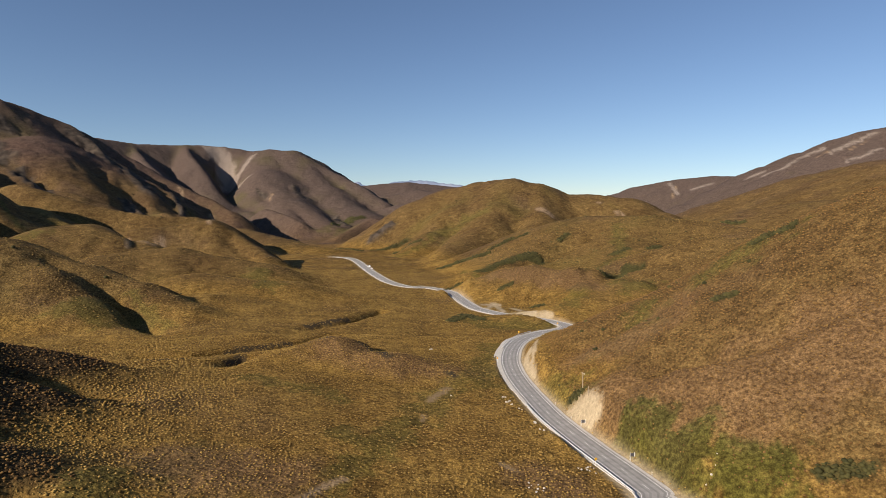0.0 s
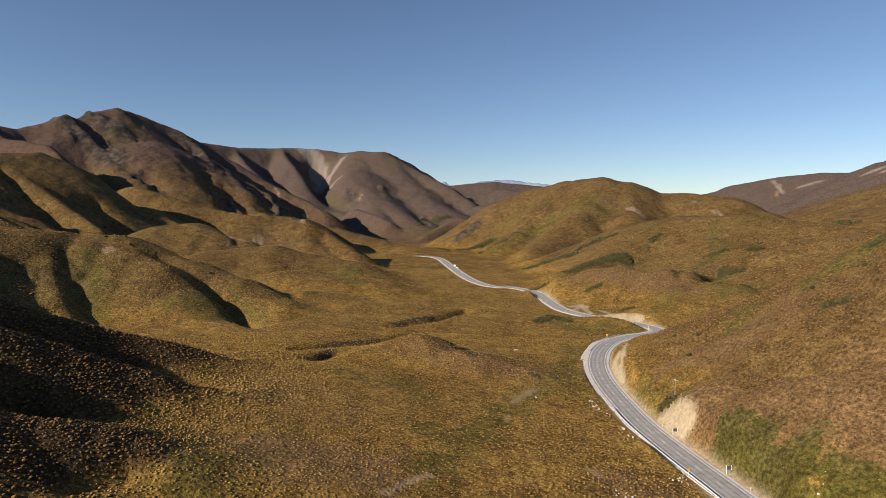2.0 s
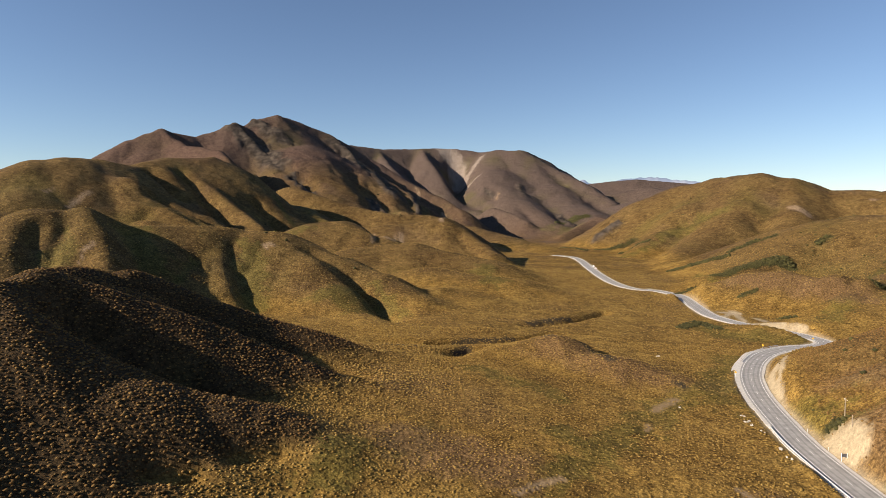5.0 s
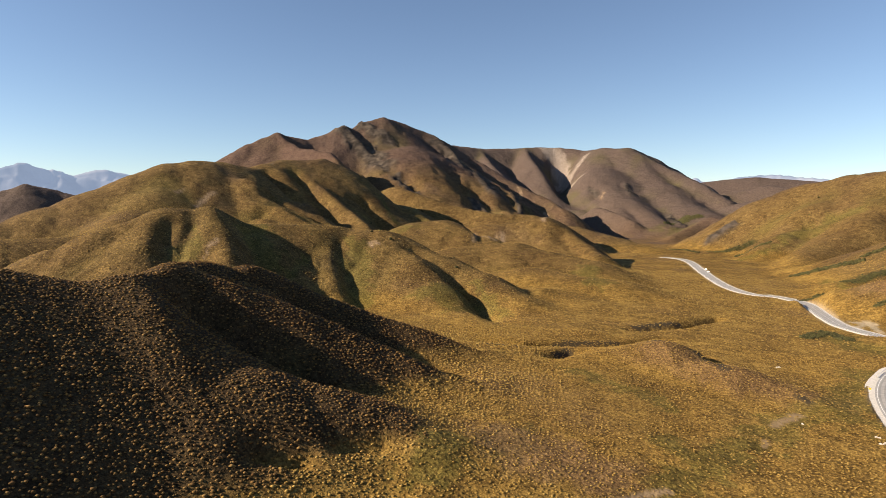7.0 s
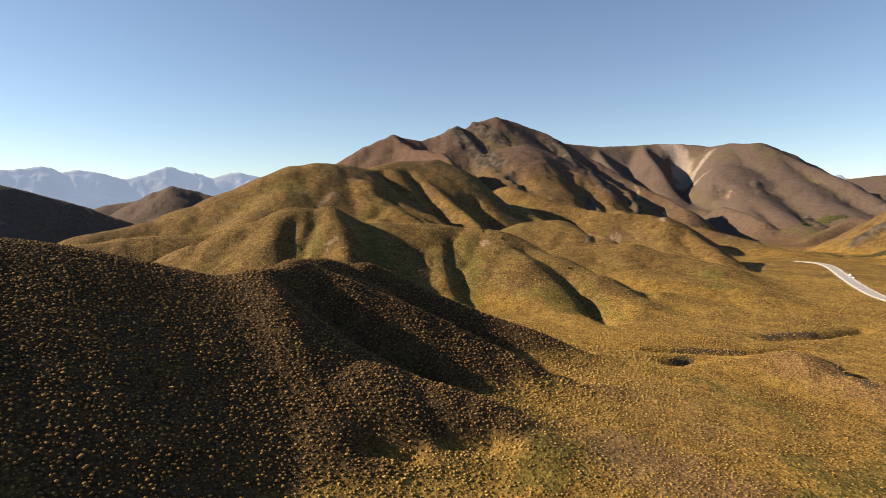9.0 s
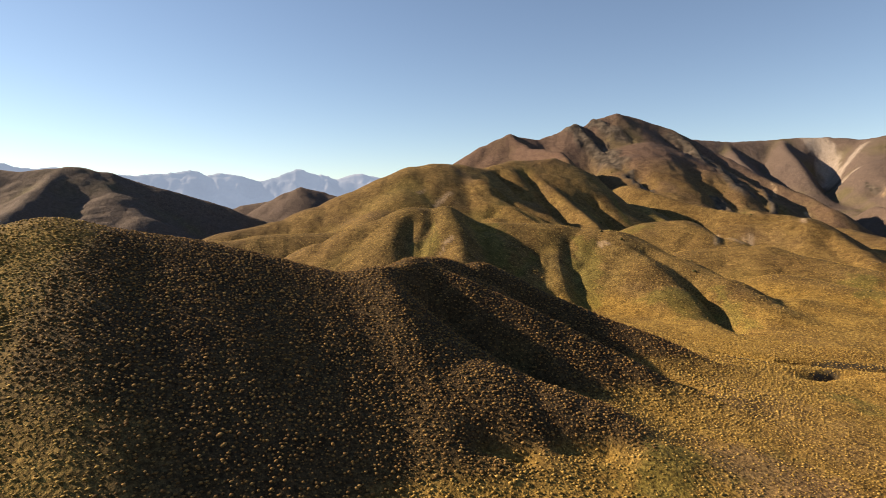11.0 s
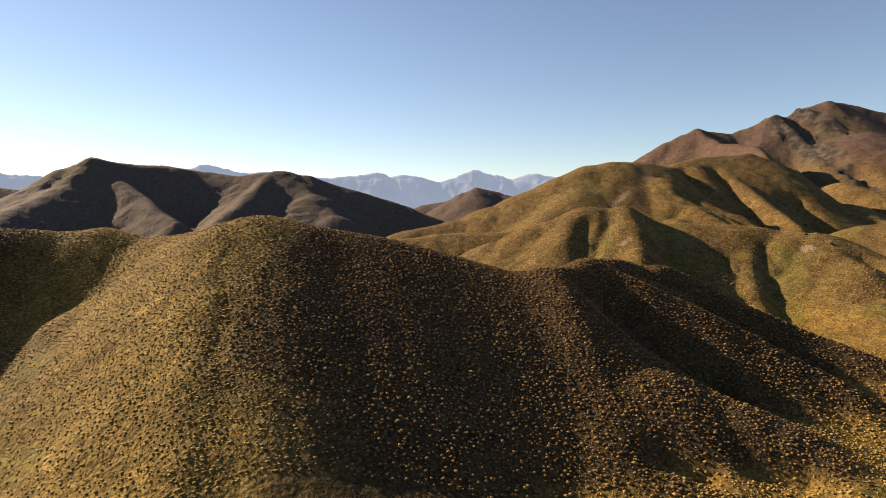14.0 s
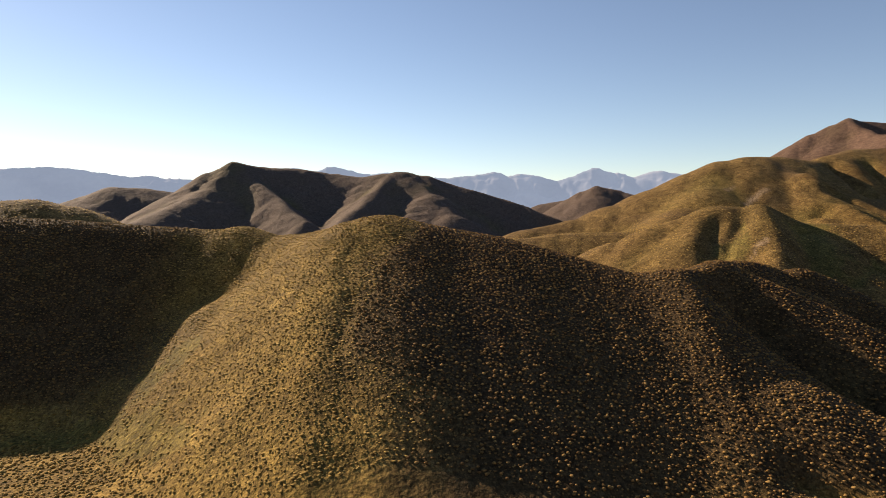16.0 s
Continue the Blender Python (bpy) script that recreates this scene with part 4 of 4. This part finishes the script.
def power_pole(x, y, tall, arm):
    z = float(levelled(np.array([x]), np.array([y]))[0][0])
    t = thing("power_pole", pose(x, y, z - 0.4, 0, 0, 20), "weathered timber pole on the tussock slope", "pole", "timber poles on the slope")
    part("pole", rod(0.16, 0.11, tall + 0.4), TIMBER, t)
    if arm:
        part("crossarm", box((0.12, 2.0, 0.14), (0.15, 0, tall - 0.2), 0.015), TIMBER, t)
        for k in (-0.8, 0.0, 0.8):
            part("insulator", rod(0.06, 0.04, 0.22, (0.15, k, tall - 0.13), 8), WHITE, t, "pale insulator")
    return t


def car(s, offset, van):
    p, head = on_road(s, offset)
    tall, lng = (2.3, 5.6) if van else (1.5, 4.4)
    t = thing("parked_van" if van else "parked_car", pose(p.x, p.y, p.z - 0.02, 0, 0, head),
              "white van parked on the gravel beside the road" if van else "white car parked on the gravel beside the road", "van" if van else "car")
    body = box((lng, 1.85, 0.75), (0, 0, 0.72), 0.12)
    part("body", body, WHITE, t)
    part("cabin", box((lng * (0.85 if van else 0.55), 1.7, tall - 1.0), (-0.2, 0, 0.95 + (tall - 1.0) / 2), 0.12, 0.82), WHITE, t)
    part("windscreen", box((0.06, 1.45, (tall - 1.0) * 0.6), (lng * (0.40 if van else 0.245) - 0.18, 0, 0.95 + (tall - 1.0) * 0.5), 0.01), GLASS, t, "dark glass")
    for y in (-0.86, 0.86):
        part("side_window", box((lng * 0.4, 0.05, (tall - 1.0) * 0.4), (-0.1, y * 0.93, 0.95 + (tall - 1.0) * 0.55), 0.01), GLASS, t, "dark glass")
        for x in (-lng * 0.31, lng * 0.31):
            w = rod(0.33, 0.33, 0.22, (0, 0, -0.11), 16)
            bmesh.ops.rotate(w, verts=w.verts[:], cent=(0, 0, 0), matrix=Matrix.Rotation(radians(90), 3, "X"))
            bmesh.ops.translate(w, verts=w.verts[:], vec=(x, y, 0.33))
            tyre = part("wheel", w, RUBBER, t)
            hub = rod(0.18, 0.18, 0.25, (0, 0, -0.125), 12)
            bmesh.ops.rotate(hub, verts=hub.verts[:], cent=(0, 0, 0), matrix=Matrix.Rotation(radians(90), 3, "X"))
            bmesh.ops.translate(hub, verts=hub.verts[:], vec=(x, y, 0.33))
            part("rim", hub, METAL, tyre, "pale metal rim")
        part("tail_lamp", box((0.05, 0.2, 0.2), (-lng / 2 - 0.01, y * 0.8, 0.85), 0.01), LAMP, t, "red lamp")
    return t


guardrail(116, 224, 5.3)
guardrail(311, 359, 5.3)
road_sign(167, -6.2, "board")
road_sign(196, -6.2, "board")
road_sign(167, 5.7, "warning")
road_sign(346, 5.9, "warning")
road_sign(284, 5.9, "warning")
road_sign(388, 5.9, "warning")
marker_post(449, 5.6)
marker_post(463, 5.6)
marker_post(486, 5.6)
marker_post(405, 5.6)
marker_post(422, 5.6)
marker_post(204, -5.6)
marker_post(157, -5.6)
marker_post(220, -5.6)
car(801, -5.4, True)
car(781, -5.2, False)
power_pole(43.4, 212.1, 6.2, True)
power_pole(43.9, 205.2, 3.5, False)


# ---- pale boulders on the verge ----
STONE = plain("pale_stone", (0.5, 0.46, 0.4), 0.9, 0.3, 2.5)


def boulder_mesh(seed):
    """A broken, angular stone about one metre across."""
    rng = random.Random(seed)
    bm = bmesh.new()
    bmesh.ops.create_icosphere(bm, subdivisions=2, radius=0.5)
    cuts = [(Vector((rng.gauss(0, 1), rng.gauss(0, 1), rng.gauss(0, 1))).normalized(), rng.uniform(0.3, 0.45)) for _ in range(9)]
    for v in bm.verts:
        for n, d in cuts:
            over = v.co.dot(n) - d
            if over > 0:
                v.co -= n * over
        v.co *= rng.uniform(0.96, 1.04)
    me = bpy.data.meshes.new("boulder")
    bm.to_mesh(me)
    bm.free()
    me.materials.append(STONE)
    return me


STONES = [boulder_mesh(k) for k in range(5)]
stone_rng = random.Random(4)


def boulders(x, y, spread, count, most):
    for _ in range(count):
        px, py = x + stone_rng.gauss(0, spread), y + stone_rng.gauss(0, spread)
        pz = float(levelled(np.array([px]), np.array([py]))[0][0])
        k = stone_rng.uniform(0.4, 1.0) * most
        ob = new("boulder", stone_rng.choice(STONES))
        ob.matrix_world = pose(px, py, pz + 0.12 * k, stone_rng.uniform(-15, 15), stone_rng.uniform(-15, 15), stone_rng.uniform(0, 360)) @ Matrix.Diagonal((k, k * stone_rng.uniform(0.6, 0.9), k * stone_rng.uniform(0.5, 0.8), 1))
        tagged(ob, "pale broken boulder lying in the grass below the road", "boulder", "boulders along the verge")


boulders(16.8, 229.7, 0.8, 3, 1.5)
boulders(18.5, 224.8, 0.8, 4, 1.4)
boulders(19.5, 221.8, 0.8, 3, 1.2)
boulders(22.3, 215.9, 0.8, 2, 1.2)
boulders(25.3, 201.3, 1, 3, 1.3)
boulders(26.1, 194.5, 1, 2, 1.0)
boulders(35.1, 167.0, 1, 5, 1.1)
boulders(35.7, 164.7, 1, 4, 1.0)
boulders(28.2, 192.6, 1, 2, 0.9)
boulders(19.3, 153.5, 1.2, 5, 1.0)
boulders(21.4, 152.4, 1, 3, 0.9)
boulders(61.1, 148.8, 1.5, 4, 0.9)
boulders(-3.7, 230.3, 0.7, 2, 1.0)
boulders(-13.9, 311.2, 0.8, 3, 1.6)


# ---- tussock grass, clump by clump near by ----
def tussock_material(name, tones):
    m, n, l, bsdf = material(name)
    bsdf.inputs["Roughness"].default_value = 0.9
    bsdf.inputs["Specular IOR Level"].default_value = 0.15
    geo, r = n.new("ShaderNodeNewGeometry"), n.new("ShaderNodeValToRGB")
    r.color_ramp.elements.new(0.5)
    for e, p, c in zip(r.color_ramp.elements, (0.0, 0.55, 1.0), tones):
        e.position, e.color = p, (*c, 1)
    l.new(geo.outputs["Random Per Island"], r.inputs[0])
    l.new(r.outputs[0], bsdf.inputs["Base Color"])
    return m


TUSSOCK = tussock_material("dry_tussock", ((0.165, 0.1, 0.026), (0.245, 0.155, 0.04), (0.33, 0.215, 0.064)))
# Russet of the sunny slope, dimmed to carry the near hill's shade as well.
DIM_RUSSET = tussock_material("dim_russet_tussock", ((0.1, 0.054, 0.019), (0.152, 0.086, 0.028), (0.225, 0.136, 0.046)))


def clumps(name, x, y, z, radius, height, sides, skirt, mat):
    """Many small mop-shaped clumps as one mesh: a narrow foot, a wide ragged shoulder, a rounded crown and a tip."""
    count = len(x)
    rng = np.random.default_rng(len(name) + count)
    spin = rng.uniform(0, 6.28, (count, 1)) + np.arange(sides) * 2 * np.pi / sides
    wide = radius[:, None] * rng.uniform(0.75, 1.25, (count, sides))

    def ring(reach, low, high):
        return np.stack([x[:, None] + reach * wide * np.cos(spin), y[:, None] + reach * wide * np.sin(spin),
                         z[:, None] + height[:, None] * rng.uniform(low, high, (count, sides))], -1)

    tip = np.stack([x + 0.25 * radius * rng.normal(size=count), y + 0.25 * radius * rng.normal(size=count), z + height], -1)[:, None]
    rings = [ring(1.0, -0.1, 0.1)] if not skirt else [ring(0.55, -0.3, -0.2), ring(1.0, 0.2, 0.5)]
    if skirt == "crowned":
        rings.append(ring(0.6, 0.6, 0.95))
    verts = np.concatenate(rings + [tip], 1)
    per = verts.shape[1]
    a, b = np.arange(sides), (np.arange(sides) + 1) % sides
    tris = []
    for k in range(len(rings) - 1):
        low, high = k * sides, (k + 1) * sides
        tris += [np.stack([a + low, b + low, b + high], 1), np.stack([a + low, b + high, a + high], 1)]
    last = (len(rings) - 1) * sides
    tris.append(np.stack([a + last, b + last, np.full(sides, per - 1)], 1))
    tris = np.concatenate(tris)
    faces = (tris[None] + (np.arange(count) * per)[:, None, None]).reshape(-1, 3)
    me = bpy.data.meshes.new(name)
    me.vertices.add(count * per)
    me.vertices.foreach_set("co", verts.astype(np.float32).ravel())
    me.loops.add(faces.size)
    me.loops.foreach_set("vertex_index", faces.astype(np.int32).ravel())
    me.polygons.add(len(faces))
    me.polygons.foreach_set("loop_start", np.arange(0, faces.size, 3, dtype=np.int32))
    me.update(calc_edges=True)
    me.materials.append(mat)
    return new(name, me)


def scatter(inner, outer, spacing, seed):
    """Places on a jittered net between two distances, with their ground height and cover."""
    rng = np.random.default_rng(seed)
    side = np.arange(-outer, outer, spacing)
    x, y = np.meshgrid(side, side)
    x, y = [v.ravel() + rng.uniform(-0.48, 0.48, v.size) * spacing for v in (x, y)]
    az, d = np.degrees(np.arctan2(x, y)), np.hypot(x, y)
    keep = (d > inner) & (d < outer) & (az > -124) & (az < 42)
    x, y = x[keep], y[keep]
    z, _, bench, _ = levelled(x, y)
    bad = np.maximum.reduce([bench, cover("bare", x, y), 0.6 * cover("green", x, y), 0.75 * cover("lawn", x, y), cover("shrub", x, y)])
    keep = rng.uniform(0.02, 1, len(x)) > bad + 0.25 * step(0.0, 0.8, fbm(x, y, 35, 71))
    return x[keep], y[keep], z[keep], rng


x, y, z, rng = scatter(125, 345, 1.12, 1)
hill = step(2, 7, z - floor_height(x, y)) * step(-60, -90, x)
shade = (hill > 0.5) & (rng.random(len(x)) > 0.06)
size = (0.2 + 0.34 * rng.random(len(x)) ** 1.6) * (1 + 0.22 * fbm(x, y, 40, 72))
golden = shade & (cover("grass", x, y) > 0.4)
# One tussock in two tones: golden where sunlit, shade put into the rest.
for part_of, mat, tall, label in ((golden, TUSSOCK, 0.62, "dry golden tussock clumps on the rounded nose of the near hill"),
                                  (shade & ~golden, DIM_RUSSET, 0.95, "tall brown tussock clumps with shade put into their colour, crowding the steep near hill")):
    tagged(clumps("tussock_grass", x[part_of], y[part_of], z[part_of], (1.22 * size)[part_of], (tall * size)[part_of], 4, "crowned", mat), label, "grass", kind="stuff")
sunny = (x > 40) & (z - floor_height(x, y) > 3)
flat = ~sunny & (hill <= 0.5) & (rng.random(len(x)) > 0.25)
size = (0.22 + 0.3 * rng.random(len(x)) ** 2) * (1 + 0.3 * fbm(x, y, 40, 72)) * (1 + 0.5 * step(-60, -110, x))
tagged(clumps("tussock_grass", x[flat], y[flat], z[flat], (0.9 * size)[flat], (0.7 * size)[flat], 4, True, TUSSOCK), "low dry golden tussock on the valley floor", "grass", kind="stuff")
size = (0.2 + 0.28 * rng.random(len(x)) ** 1.5) * (1 + 0.3 * fbm(x, y, 30, 73))
tagged(clumps("tussock_grass", x[sunny], y[sunny], z[sunny], size[sunny], size[sunny], 4, True, DIM_RUSSET), "russet tussock clumps dotted over the sunny slope", "grass", kind="stuff")
x, y, z, rng = scatter(345, 700, 2.6, 2)
size = rng.uniform(0.6, 1.3, len(x))
tagged(clumps("tussock_grass", x, y, z, 0.6 * size, 0.4 * size, 4, False, TUSSOCK), "dry golden tussock on the further slopes", "grass", kind="stuff")


# ---- scrub ----
def thicket(spacing, inner, outer, seed):
    """Places for shrubs inside the scrub patches."""
    rng = np.random.default_rng(seed)
    xs, ys = [], []
    for kind, width, line in PATCHES:
        if kind == "shrub":
            c = np.array(line, float)
            w = 1.4 * width
            n = int(np.prod(np.ptp(c[:, :2], axis=0) + 2 * w) / spacing ** 2)
            xs.append(rng.uniform(c[:, 0].min() - w, c[:, 0].max() + w, n))
            ys.append(rng.uniform(c[:, 1].min() - w, c[:, 1].max() + w, n))
    x, y = np.concatenate(xs), np.concatenate(ys)
    d = np.hypot(x, y)
    keep = (cover("shrub", x, y) > rng.uniform(0.25, 0.9, len(x))) & (d > inner) & (d < outer)
    x, y = x[keep], y[keep]
    return x, y, levelled(x, y)[0], rng


def leaf_material(name, dark, light):
    m, n, l, bsdf = material(name)
    bsdf.inputs["Roughness"].default_value = 0.8
    bsdf.inputs["Specular IOR Level"].default_value = 0.2
    geo, r = n.new("ShaderNodeNewGeometry"), n.new("ShaderNodeValToRGB")
    r.color_ramp.elements[0].color, r.color_ramp.elements[1].color = (*dark, 1), (*light, 1)
    l.new(geo.outputs["Random Per Island"], r.inputs[0])
    l.new(r.outputs[0], bsdf.inputs["Base Color"])
    return m


SCRUB = leaf_material("dark_scrub", (0.026, 0.026, 0.008), (0.075, 0.066, 0.02))
x, y, z, rng = thicket(0.75, 100, 620, 5)
size = rng.uniform(0.35, 0.9, len(x))
tagged(clumps("scrub", x, y, z, size, 1.25 * size * rng.uniform(0.5, 1.2, len(x)), 6, True, SCRUB), "low dark green scrub in the gullies", "scrub", kind="stuff")
x, y, z, rng = thicket(1.8, 620, 2500, 6)
size = rng.uniform(0.9, 2.0, len(x))
tagged(clumps("scrub", x, y, z, size, 0.9 * size, 5, True, SCRUB), "dark scrub on the far slopes", "scrub", kind="stuff")


# ---- single bushes strewn over the slopes ----
def strewn(count, inner, outer, from_az, to_az, seed, open_ground):
    rng = np.random.default_rng(seed)
    az, d = np.radians(rng.uniform(from_az, to_az, count)), np.sqrt(rng.uniform(inner ** 2, outer ** 2, count))
    x, y = d * np.sin(az), d * np.cos(az)
    z, folds, bench, _ = levelled(x, y)
    keep = (rng.uniform(0, 1, count) < open_ground * (0.25 + 0.5 * step(0.0, 0.6, fbm(x, y, 90, 75))) + 0.8 * folds) & (bench < 0.1) & (z - floor_height(x, y) > 4)
    return x[keep], y[keep], z[keep], rng


x, y, z, rng = strewn(2600, 230, 900, 0, 40, 8, 0.3)
size = rng.uniform(0.35, 1.0, len(x)) ** 1.5 * 1.3
tagged(clumps("bushes", x, y, z, size, 0.95 * size, 6, True, SCRUB), "small dark bushes dotted over the grassy slopes", "bushes", kind="stuff")
x, y, z, rng = strewn(2500, 450, 1500, -45, 0, 9, 0.05)
size = rng.uniform(0.5, 1.4, len(x)) ** 1.4 * 1.2
tagged(clumps("bushes", x, y, z, size, 0.9 * size, 6, True, SCRUB), "small dark bushes dotted over the far slopes", "bushes", kind="stuff")
